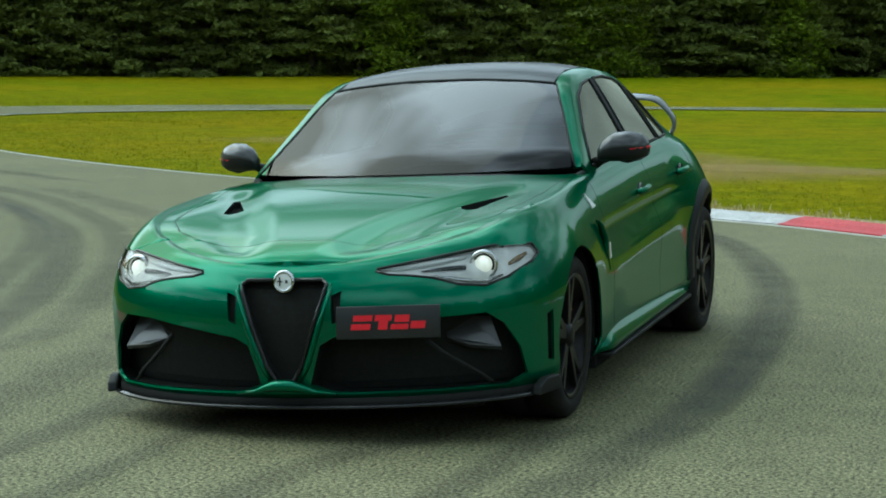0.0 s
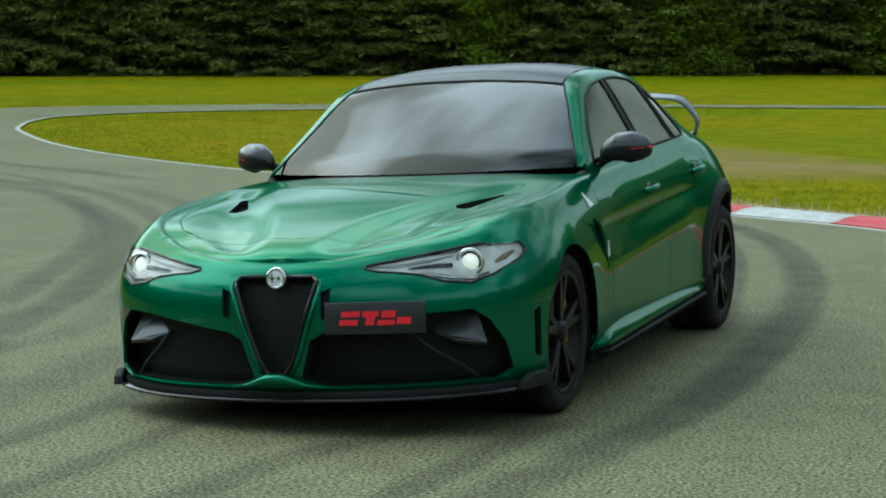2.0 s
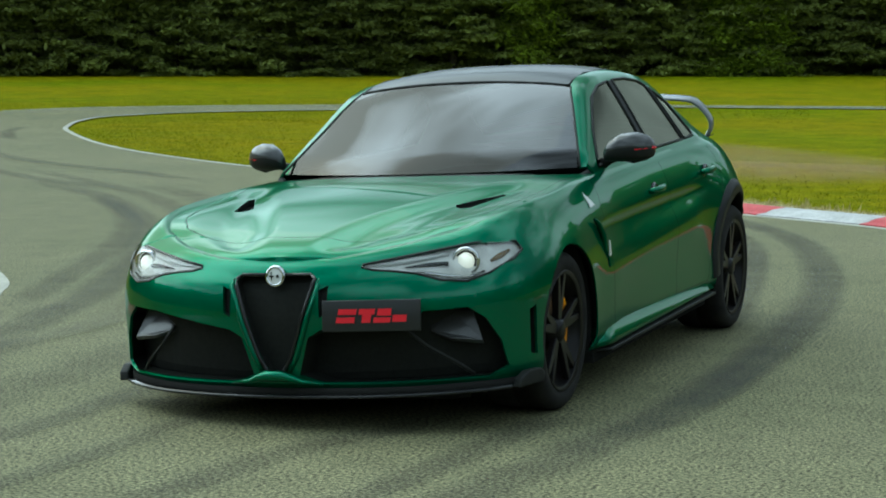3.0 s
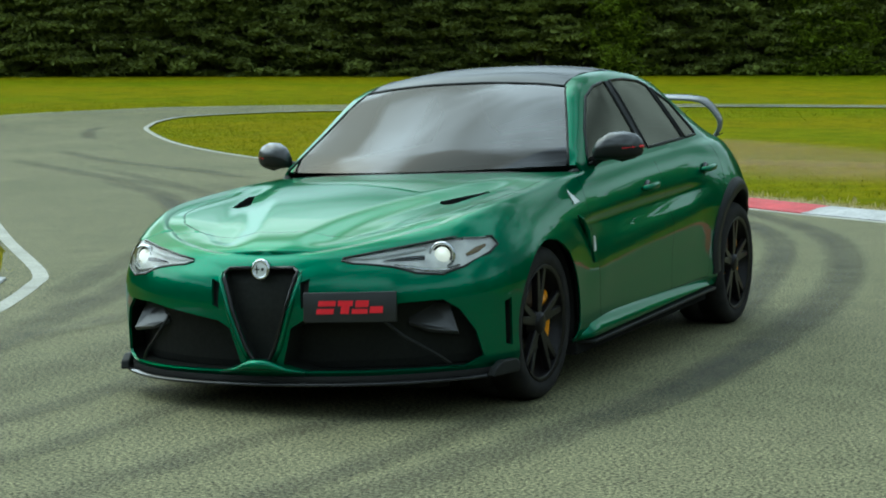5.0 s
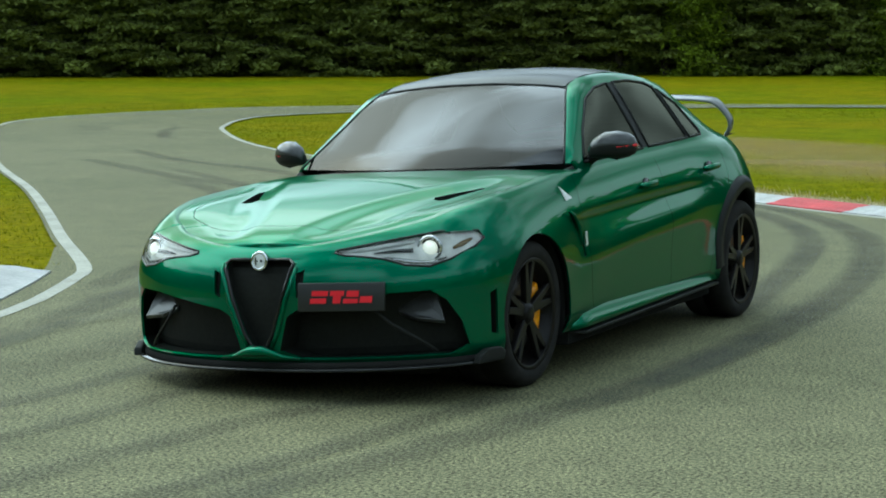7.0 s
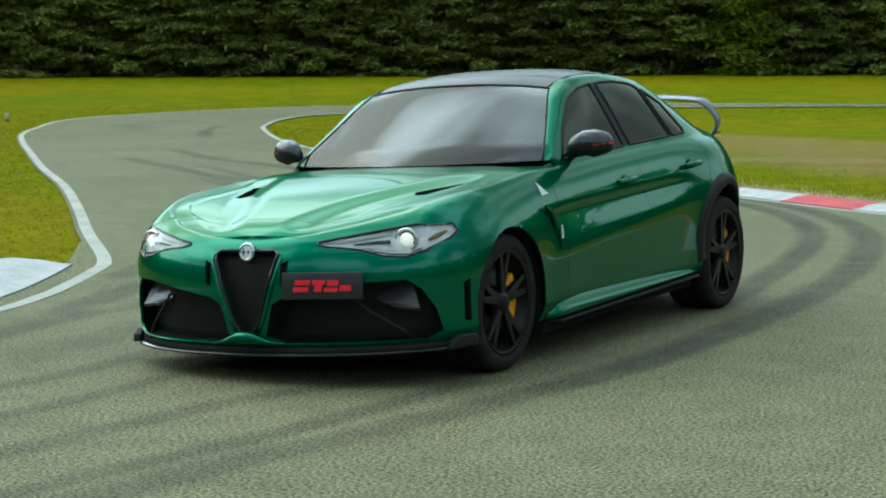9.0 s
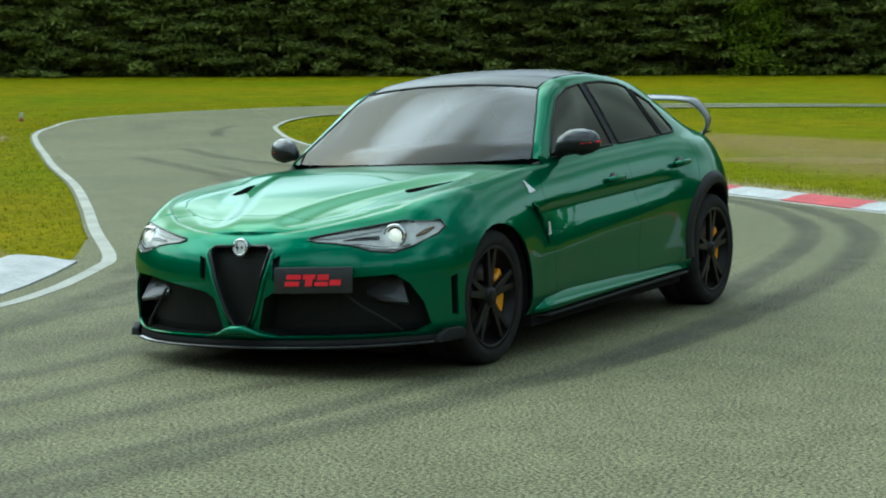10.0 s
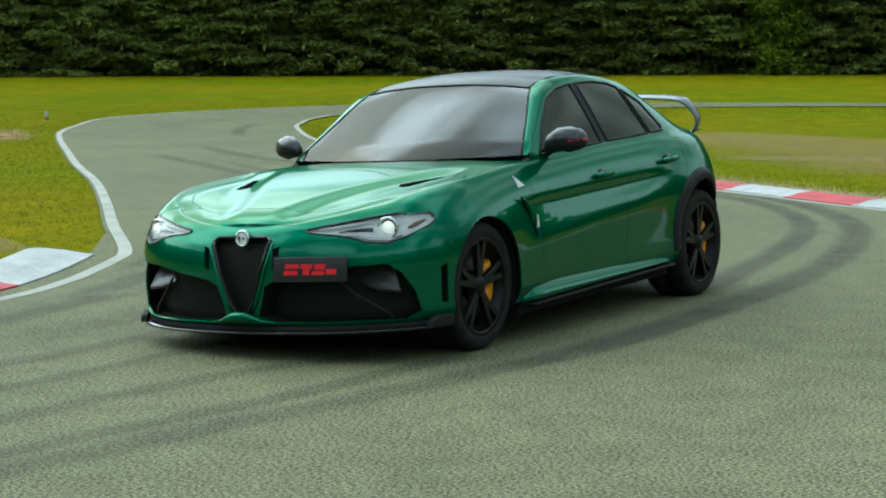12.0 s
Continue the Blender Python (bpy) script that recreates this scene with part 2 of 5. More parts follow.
ISLAND_POINTS = [(60, 0), (14, 2.6), (8, 4.6), (5, 6.3), (2.8, 8.0), (1.4, 9.2), (0.5, 10.06), (-0.6, 10.85), (-1.5, 11.58), (-2.8, 12.66), (-4, 13.6),
                 (-5.5, 14.6), (-7.4, 15.9), (-9.1, 17.2), (-11.0, 18.8), (-13.7, 21.4), (-16.7, 24.9), (-20.6, 30.2), (-21.8, 32.2), (-22.7, 34.2),
                 (-23.0, 36.3), (-21.5, 39.3), (-17, 42.8), (-12, 45.8), (-7, 47.2), (-1.6, 48.2), (8, 50), (60, 56.5)]
LEFT_EDGE, ISLAND = spline(LEFT_POINTS), spline(ISLAND_POINTS)


def crease(bm):
    for k in (46, 106):
        co = Vector((4, -8, 0)) + Vector((RISE.x, RISE.y, 0)) * k
        bmesh.ops.bisect_plane(bm, geom=bm.verts[:] + bm.edges[:] + bm.faces[:], plane_co=co, plane_no=(RISE.x, RISE.y, 0))


def drape(bm, lift):
    for v in bm.verts:
        v.co.z = height(v.co.x, v.co.y) + lift


def build_ground():
    bm = bmesh.new()
    for x0, x1 in ((-3000, -90), (-90, 90), (90, 3000)):
        for y0, y1 in ((-3000, -60), (-60, 120), (120, 3000)):
            bm.faces.new([bm.verts.new((x, y, 0)) for x, y in ((x0, y0), (x1, y0), (x1, y1), (x0, y1))])
    bmesh.ops.remove_doubles(bm, verts=bm.verts[:], dist=0.01)
    crease(bm)
    drape(bm, -0.025)
    g = part("ground", bm, GRASS, smooth=False)
    tagged(g, "yellow-green mown grass with dry brownish patches", "grass", kind="structure")
    bm = bmesh.new()
    loop = [bm.verts.new((p.x, p.y, 0)) for p in LEFT_EDGE] + [bm.verts.new((p.x, p.y, 0)) for p in reversed(ISLAND)] + [bm.verts.new((60, -60, 0))]
    edges = [bm.edges.new((a, b)) for a, b in zip(loop, loop[1:] + loop[:1])]
    bmesh.ops.triangle_fill(bm, edges=edges, use_beauty=True)
    crease(bm)
    drape(bm, 0.0)
    bmesh.ops.recalc_face_normals(bm, faces=bm.faces[:])
    if bm.faces[:][0].normal.z < 0:
        bmesh.ops.reverse_faces(bm, faces=bm.faces[:])
    r = part("road", bm, ASPHALT, smooth=False)
    tagged(r, "pale grey-green worn asphalt of a race track bend", "road", kind="structure")


build_ground()


def ribbon(bm, line, off0, off1, lift0, lift1=None):
    """A strip beside a line, between two offsets to its left."""
    ns = normals2(line)
    rows = []
    for p, n in zip(line, ns):
        a, b = p + n * off0, p + n * (off1(p) if callable(off1) else off1)
        rows.append((bm.verts.new((a.x, a.y, height(a.x, a.y) + lift0)), bm.verts.new((b.x, b.y, height(b.x, b.y) + (lift0 if lift1 is None else lift1)))))
    fs = [bm.faces.new((a, c, d, b)) for (a, b), (c, d) in zip(rows, rows[1:])]
    bmesh.ops.recalc_face_normals(bm, faces=fs)
    for f in fs:
        if f.normal.z < 0:
            f.normal_flip()


def edge_lines():
    for line, off in ((spline(LEFT_POINTS, 0.15), (-0.04, -0.150)), (spline(ISLAND_POINTS, 0.2), (0.02, 0.13))):
        bm = bmesh.new()
        ribbon(bm, line, off[0], off[1], 0.004)
        tagged(part("track_edge_line", bm, LINE, smooth=False), "worn white painted line along the asphalt edge", "road line", kind="structure")


edge_lines()


def kerb(name, line, lo, hi, sign, lengths, width, inner):
    """Painted kerb blocks of the given lengths, red and white in turn, along part of a line."""
    root = thing(name, "red and white painted concrete kerb beside the track", "kerb", kind="structure")
    ns = normals2(line)
    pts = [(p, n) for p, n in zip(line, ns) if lo(p)]
    run, k = 0.0, 0
    dist = [0.0]
    for (a, _), (b, _) in zip(pts, pts[1:]):
        dist.append(dist[-1] + (b - a).length)

    def at(d):
        for i in range(len(dist) - 1):
            if dist[i + 1] >= d:
                w = (d - dist[i]) / (dist[i + 1] - dist[i])
                return pts[i][0].lerp(pts[i + 1][0], w), pts[i][1].lerp(pts[i + 1][1], w)
        return pts[-1]

    if hi is not None:
        run = next(d for (p, n), d in zip(pts, dist) if hi(p)) % (2 * lengths)
    while run < dist[-1] - 0.2:
        ln = min(lengths, dist[-1] - run)
        bm = bmesh.new()
        prof = ((inner, -0.02), (inner, 0.008), (inner + 0.1, 0.018), (inner + width * 0.45, 0.045), (inner + width * 0.85, 0.062), (inner + width, 0.055), (inner + width, -0.03))
        rows = []
        for i in range(5):
            p, n = at(run + 0.004 + (ln - 0.008) * i / 4)
            rows.append([bm.verts.new((*(p + n * sign * o), z)) for o, z in prof])
        for r, q in zip(rows, rows[1:]):
            for i in range(len(prof) - 1):
                bm.faces.new((r[i], r[i + 1], q[i + 1], q[i]))
        bm.faces.new(rows[0])
        bm.faces.new(rows[-1])
        bmesh.ops.recalc_face_normals(bm, faces=bm.faces[:])
        part("kerb_block", bm, KERB_RED if k % 2 else KERB_WHITE, root, smooth=False)
        run += ln
        k += 1
    return root


kerb("bend_kerb", spline(ISLAND_POINTS, 0.1), lambda p: -6.5 < p.x < 9 and p.y < 16, lambda p: p.x < 0.36, -1, 1.38, 0.42, 0.03)
kerb("apex_kerb", spline(LEFT_POINTS, 0.1), lambda p: -6 < p.y < 3.25, lambda p: p.y > 1.15, 1, 2.6, 0.52, 0.14)


def verges():
    bm = bmesh.new()
    ribbon(bm, [p for p in spline(LEFT_POINTS, 0.2) if -6 < p.y < 4.9], -0.02, lambda p: 0.34 * min(1, max(0.02, (4.9 - p.y) / 2.6)), 0.002, -0.012)
    tagged(part("asphalt_apron", bm, ASPHALT, smooth=False), "narrow strip of worn asphalt under the kerb", "road", kind="structure")
    bm = bmesh.new()
    ribbon(bm, [p for p in ISLAND if -6.5 < p.x < 12 and p.y < 22], -0.44, -1.30, 0.052, -0.015)
    tagged(part("dry_verge", bm, DIRT, smooth=False), "strip of dry bleached soil and grass behind the kerb", "verge", kind="structure")


verges()


def tyre_mark(points, width, strength, seed, mat=None, name="tyre_mark", label="curved dark rubber skid mark on the asphalt", lift=0.006):
    line = spline(points, 0.25)
    ns = normals2(line)
    bm = bmesh.new()
    lay = bm.verts.layers.float.new("cover")
    n, prev, rng = len(line), None, random.Random(seed)
    cross = ((-0.5, 0), (-0.3, 0.6), (-0.12, 0.95), (0.1, 0.85), (0.28, 0.8), (0.5, 0))
    for i, (p, q) in enumerate(zip(line, ns)):
        fade = min(1, i / (n * 0.12), (n - 1 - i) / (n * 0.12)) * strength * rng.uniform(0.85, 1.1)
        row = []
        for o, c in cross:
            s = p + q * o * width
            v = bm.verts.new((s.x, s.y, height(s.x, s.y) + lift + 0.0006 * seed))
            v[lay] = c * fade
            row.append(v)
        if prev:
            for a in range(len(cross) - 1):
                bm.faces.new((prev[a], row[a], row[a + 1], prev[a + 1]))
        prev = row
    bmesh.ops.recalc_face_normals(bm, faces=bm.faces[:])
    if bm.faces[:][0].normal.z < 0:
        bmesh.ops.reverse_faces(bm, faces=bm.faces[:])
    ob = tagged(part(name, bm, mat or MARK, smooth=False), label, name.replace("_", " "), kind="structure", group="skid marks" if mat is None else "")
    ob.visible_shadow = False


MARKS = [
    # the two arcs drawn by the rear wheels
    ([(-3.4, 12.5), (-2.4, 12.0), (-1.6, 11.27), (-0.72, 10.07), (0.2, 8.25), (0.75, 6.37), (1.1, 4.6), (1.26, 3.2), (1.34, 1.9), (1.37, 0.4), (1.28, -0.6)], 0.36, 0.50),
    ([(1.33, 2.2), (1.37, 0.4), (1.28, -0.6), (1.15, -1.6), (1.02, -2.3), (0.9, -3.2), (0.8, -4.2), (0.7, -5.6)], 0.32, 0.34),
    ([(-3.4, 12.1), (-2.37, 11.58), (-1.5, 10.56), (-0.57, 8.93), (-0.02, 7.46), (0.4, 5.65), (0.74, 3.76), (0.85, 2.9), (0.9, 2.2)], 0.32, 0.54),
    # in front of the car
    ([(0.6, 0.1), (0.44, -0.69), (0.28, -1.12), (0.2, -1.73), (0.12, -2.78), (0.02, -4.6)], 0.24, 0.32),
    ([(0.95, 0.0), (0.88, -1.08), (0.82, -1.92), (0.68, -2.9), (0.5, -4.3)], 0.22, 0.36),
    ([(-0.9, 0.9), (-0.98, -0.29), (-0.92, -0.91), (-0.94, -1.51), (-1.0, -2.8)], 0.22, 0.34),
    ([(-0.3, 0.4), (-0.42, -0.6), (-0.40, -1.5), (-0.44, -2.6), (-0.5, -4.0)], 0.18, 0.30),
    # along the inside of the bend
    ([(-10.5, 13.3), (-9.65, 12.5), (-8.02, 10.95), (-6.19, 8.63), (-5.26, 7.27), (-4.1, 5.02), (-3.22, 3.01), (-2.85, 1.9), (-2.5, 0.8), (-2.1, -0.6)], 0.38, 0.44),
    ([(-8.2, 10.8), (-7.2, 9.8), (-6.0, 8.1), (-5.0, 6.3), (-4.3, 4.7), (-3.6, 3.0), (-3.0, 1.6)], 0.30, 0.36),
    ([(-12.2, 15.65), (-10.16, 13.8), (-7.68, 11.3), (-5.4, 8.3), (-4.0, 5.8), (-2.9, 3.2), (-2.2, 1.0)], 0.34, 0.34),
    ([(-9.0, 13.4), (-6.8, 11.0), (-4.6, 8.2), (-3.1, 5.4), (-2.1, 2.6), (-1.6, 0.4), (-1.4, -2.0)], 0.5, 0.24),
    ([(-2.4, 2.2), (-2.33, 1.21), (-2.29, 0.62), (-2.14, -0.14), (-1.9, -1.4)], 0.28, 0.30),
    # far along the straight
    ([(-22.5, 31.2), (-21.4, 29.06), (-19.8, 26.6), (-18.6, 25.0), (-17.9, 24.5)], 0.4, 0.42),
    ([(-25.0, 30.6), (-23.6, 29.2), (-22.6, 27.6)], 1.2, 0.22),
    ([(-16.0, 20.2), (-14.24, 18.44), (-12.42, 16.83), (-10.4, 15.5), (-8.4, 13.8)], 0.42, 0.40),
    ([(-14.6, 17.0), (-12.6, 15.3), (-10.6, 13.6), (-8.6, 12.0)], 0.42, 0.34),
]
for i_mark, (mark_line, mark_width, mark_strength) in enumerate(MARKS):
    tyre_mark(mark_line, mark_width, mark_strength, i_mark)

for i_dry, (dry_line, dry_width, dry_strength) in enumerate([
        ([(-13, 30), (-9.5, 28.5), (-6.5, 26), (-4.3, 23), (-2.5, 20.2), (0, 17)], 5.6, 0.58),
        ([(-6.5, 20.2), (-4.2, 20.8), (-2, 20.6), (2, 19.6)], 2.0, 0.5),
        ([(-26.5, 26.2), (-24.8, 24.6), (-22.6, 22.4), (-21.4, 20.9)], 1.2, 0.8),
        ([(-8.2, 5.6), (-6.9, 4.4), (-5.8, 3.6), (-5.0, 3.0)], 0.5, 0.6)]):
    tyre_mark(dry_line, dry_width, dry_strength, i_dry, DRY, "dry_grass", "bleached brown patch of worn grass", -0.012)


def marker_post():
    root = thing("marker_post", "small white marker post standing in the grass", "post", pose(-28.95, 30.83, height(-28.95, 30.83) - 0.03))
    bm = bmesh.new()
    bmesh.ops.create_cone(bm, cap_ends=True, segments=12, radius1=0.055, radius2=0.045, depth=0.24, matrix=Matrix.Translation((0, 0, 0.12)))
    bmesh.ops.bevel(bm, geom=[e for e in bm.edges if e.verts[0].co.z > 0.2 and e.verts[1].co.z > 0.2], offset=0.012, segments=2, affect="EDGES")
    part("post", bm, LINE, root)
    bm = bmesh.new()
    bmesh.ops.create_cone(bm, cap_ends=True, segments=12, radius1=0.058, radius2=0.054, depth=0.05, matrix=Matrix.Translation((0, 0, 0.05)))
    part("band", bm, KERB_RED, root, "red band")


marker_post()


# ---- woods ----
def bough_cloud(rng, size, n, spread, flat, droop=0.0):
    """Small pointed leaves round a point: vertices and faces."""
    vs, fs = [], []
    for _ in range(n):
        c = Vector((rng.gauss(0, spread), rng.gauss(0, spread), rng.gauss(0, spread * flat)))
        c.z -= droop * c.length
        d = Vector((rng.gauss(0, 1), rng.gauss(0, 1), rng.gauss(-0.35, 0.4))).normalized()
        w = d.cross(Vector((rng.gauss(0, 0.8), rng.gauss(0, 0.8), 1))).normalized()
        s = size * rng.uniform(0.6, 1.4)
        k = len(vs)
        vs += [c - d * s * 0.5, c + w * s * 0.22, c + d * s * 0.6, c - w * s * 0.22]
        fs.append((k, k + 1, k + 2, k + 3))
    return vs, fs


def make_tree(name, label, seed, tall, leaf, mat, reach, broad):
    rng = random.Random(seed)
    root = thing(name, label, "tree", group="trees along the track")
    bm = bmesh.new()

    def limb(a, b, r0, r1, sides=6):
        d = (b - a).normalized()
        s = d.orthogonal().normalized()
        t = d.cross(s)
        ra = [bm.verts.new(a + (s * math.cos(q) + t * math.sin(q)) * r0) for q in (2 * math.pi * i / sides for i in range(sides))]
        rb = [bm.verts.new(b + (s * math.cos(q) + t * math.sin(q)) * r1) for q in (2 * math.pi * i / sides for i in range(sides))]
        for i in range(sides):
            bm.faces.new((ra[i], ra[(i + 1) % sides], rb[(i + 1) % sides], rb[i]))

    base = Vector((0, 0, -0.15))
    last = base
    for i in range(1, 7):
        p = Vector((rng.gauss(0, 0.06), rng.gauss(0, 0.06), tall * i / 6))
        limb(last, p, 0.2 * (1 - (i - 1) / 6.5), 0.2 * (1 - i / 6.5), 8)
        last = p
    vs, fs = [], []
    z = 0.12
    while z < tall:
        ring = reach * (1 - z / tall) ** 0.65 + 0.25
        for j in range(rng.randint(6, 8)):
            a = rng.uniform(0, 2 * math.pi)
            ln = ring * rng.uniform(0.65, 1.15)
            rise = rng.uniform(-0.12, 0.22) * ln
            p0 = Vector((0, 0, z))
            p1 = p0 + Vector((math.cos(a) * ln, math.sin(a) * ln, rise))
            limb(p0, p1, 0.028, 0.008, 4)
            for k in range(5 if z < 5.5 else 3):
                w = 0.25 + 0.8 * k / 5
                c = p0.lerp(p1, w) + Vector((0, 0, -0.12 * w * w))
                v2, f2 = bough_cloud(rng, leaf if z < 5.5 else leaf * 3, 30 if z < 5.5 else 12, 0.26 * (1 if broad else 1.05), 0.6 if broad else 0.18, 0.25)
                o = len(vs)
                vs += [v + c for v in v2]
                fs += [tuple(i + o for i in f) for f in f2]
        z += rng.uniform(0.28, 0.45) if z < 5.5 else rng.uniform(0.8, 1.1)
    part("trunk", bm, BARK, root)
    me = bpy.data.meshes.new("crown")
    me.from_pydata([tuple(v) for v in vs], [], fs)
    me.materials.append(mat)
    crown = new("crown", me)
    crown.parent = root
    return root


def plant_woods():
    kinds = [make_tree("conifer_tree", "dark green conifer with layered drooping boughs at the wood's edge", 11 + i, 9.5 + 0.8 * i, 0.25, NEEDLES, 2.4, False) for i in range(4)]
    bright = make_tree("young_tree", "young light green leafy tree among the dark conifers", 31, 6.5, 0.22, BRIGHT, 1.5, True)
    rng = random.Random(5)
    along = Vector((0.914, 0.407))
    mid = Vector((-33, 66.5))
    first = set()
    spots = []
    for row in range(3):
        k = -42.0 + row
        while k < 46:
            spots.append((k + rng.uniform(-0.3, 0.3), row * 2.3 + rng.uniform(-0.35, 0.35)))
            k += rng.uniform(1.7, 2.3) + row * 0.5
    for k, off in spots:
        p = mid + along * k + RISE * (off + 2.0)
        kind = rng.choice(kinds)
        m = Matrix.LocRotScale((p.x, p.y, height(p.x, p.y)), Euler((0, 0, rng.uniform(0, 6.28))), None)
        if kind not in first:
            first.add(kind)
            kind.matrix_basis = m
        else:
            copy_thing(kind, m)
    done = False
    for k in (10.2, 18.5, 19.7, 27.5):
        p = mid + along * k + RISE * 0.9
        m = pose(p.x, p.y, height(p.x, p.y), 0, 0, 77 * k)
        if done:
            copy_thing(bright, m)
        else:
            bright.matrix_basis = m
            done = True
    # a sheet stands in for the wood's shaded depth, coloured pale to lighten gaps
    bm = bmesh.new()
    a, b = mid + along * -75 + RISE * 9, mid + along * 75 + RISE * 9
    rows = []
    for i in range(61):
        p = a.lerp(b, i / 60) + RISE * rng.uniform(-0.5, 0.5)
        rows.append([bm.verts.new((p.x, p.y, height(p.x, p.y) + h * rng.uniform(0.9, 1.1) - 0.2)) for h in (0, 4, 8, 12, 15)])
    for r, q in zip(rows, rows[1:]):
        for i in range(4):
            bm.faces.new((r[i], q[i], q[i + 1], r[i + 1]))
    tagged(part("backdrop", bm, DEPTH_TINT), "mottled sheet standing in for the shaded wood behind the trees, coloured pale", "woods", kind="structure")


plant_woods()


def surrounding_woods():
    """Distant woods that close the place behind and beside the track."""
    rng = random.Random(8)
    vs, fs = [], []
    for i in range(900):
        a = rng.uniform(math.radians(150), math.radians(438))
        d = rng.uniform(70, 84)
        c = Vector((4 + d * math.cos(a), 0 + d * math.sin(a), 0))
        tall = rng.uniform(13, 17)
        for j in range(70):
            z = rng.uniform(0.0, tall)
            r = 2.6 * (1 - z / tall) ** 0.6 + 0.2
            q = rng.uniform(0, 6.28)
            p = c + Vector((math.cos(q) * r * rng.random(), math.sin(q) * r * rng.random(), z))
            d1 = Vector((rng.gauss(0, 1), rng.gauss(0, 1), rng.gauss(0, 0.5))).normalized()
            d2 = d1.orthogonal().normalized()
            k = len(vs)
            vs += [p - d1 * 1.0, p + d2 * 0.7, p + d1 * 1.0, p - d2 * 0.7]
            fs.append((k, k + 1, k + 2, k + 3))
    me = bpy.data.meshes.new("far_woods")
    me.from_pydata([tuple(v) for v in vs], [], fs)
    me.materials.append(NEEDLES)
    tagged(new("far_woods", me), "distant dark green conifer woods round the track", "woods", kind="stuff")


surrounding_woods()


def inside_road(x, y):
    loop = ROAD_LOOP
    hit = False
    for (ax, ay), (bx, by) in zip(loop, loop[1:] + loop[:1]):
        if (ay > y) != (by > y) and x < (bx - ax) * (y - ay) / (by - ay) + ax:
            hit = not hit
    return hit


ROAD_LOOP = [(p.x, p.y) for p in LEFT_EDGE[::2]] + [(p.x, p.y) for p in reversed(ISLAND[::2])] + [(60, -60)]


def grass_blades():
    rng = random.Random(3)
    vs, fs = [], []

    def tuft(x, y, size):
        if inside_road(x, y):
            return
        z = height(x, y) - 0.03
        for _ in range(3):
            a = rng.uniform(0, 6.28)
            h = size * rng.uniform(0.5, 1.3)
            dx, dy = math.cos(a) * size * 0.14, math.sin(a) * size * 0.14
            ox, oy = rng.gauss(0, size * 0.5), rng.gauss(0, size * 0.5)
            k = len(vs)
            vs.extend([(x + ox - dx, y + oy - dy, z), (x + ox + dx, y + oy + dy, z), (x + ox + rng.gauss(0, size * 0.4), y + oy + rng.gauss(0, size * 0.4), z + h)])
            fs.append((k, k + 1, k + 2))

    for line, sign, lo, hi, near in ((LEFT_EDGE, 1, -5, 45, 0.55), (ISLAND, -1, -5, 47, 0.1)):
        ns = normals2(line)
        for (p, q), n in zip(zip(line, line[1:]), ns):
            if not lo < p.y < hi or p.x > 14:
                continue
            kerbed = (sign == -1 and -6.5 < p.x < 9 and p.y < 16)
            left = (sign == 1 and -6 < p.y < 3.3)
            seg = (q - p).length
            for _ in range(int(330 * seg)):
                d = abs(rng.gauss(0, 1)) * 3.2
                d += 1.05 if kerbed else (0.8 if left else 0.05)
                s = p.lerp(q, rng.random()) + n * sign * d
                tuft(s.x, s.y, rng.uniform(0.02, 0.042))
    me = bpy.data.meshes.new("grass")
    me.from_pydata(vs, [], fs)
    me.materials.append(BLADES)
    tagged(new("grass", me), "short yellow-green grass blades beside the asphalt", "grass", kind="stuff")


grass_blades()


def dry_tufts():
    """Bleached grass and weeds along the back of the bend kerb."""
    rng = random.Random(21)
    vs, fs = [], []

    def blade(x, y, h, lean):
        a = rng.uniform(0, 6.28)
        w = h * 0.16
        dx, dy = math.cos(a) * w, math.sin(a) * w
        k = len(vs)
        vs.extend([(x - dx, y - dy, -0.01), (x + dx, y + dy, -0.01), (x + rng.gauss(0, lean), y + rng.gauss(0, lean), h)])
        fs.append((k, k + 1, k + 2))

    line = spline(ISLAND_POINTS, 0.2)
    for p, n in zip(line, normals2(line)):
        if not (-7 < p.x < 9 and p.y < 16):
            continue
        thick = 0.4 + 0.6 * math.sin(p.x * 2.1 + 1.3 * math.sin(p.y * 3.7)) ** 2
        for _ in range(int(90 * thick)):
            c = p - n * (0.46 + abs(rng.gauss(0, 0.42 * thick))) + Vector((rng.gauss(0, 0.08), rng.gauss(0, 0.08)))
            blade(c.x, c.y, rng.uniform(0.03, 0.085), 0.03)
    me = bpy.data.meshes.new("dry_tufts")
    me.from_pydata(vs, [], fs)
    me.materials.append(STRAW)
    tagged(new("dry_tufts", me), "pale dry grass tufts along the back of the kerb", "grass", kind="stuff")


dry_tufts()


# ---- the car ----
# Car axes: x to its left side, y to its rear, z up, front axle above the origin. The body leans on its springs, the wheels stand level.
PIVOT = Matrix.Translation((0, 1.41, 0.3))
LEAN = Matrix.Translation((0, 0, -0.010)) @ PIVOT @ Matrix.Rotation(radians(1.13), 4, "X") @ Matrix.Rotation(radians(-2.44), 4, "Y") @ PIVOT.inverted()

CAR = thing("sports_saloon", "metallic green four-door sports saloon with carbon roof and rear wing", "car")


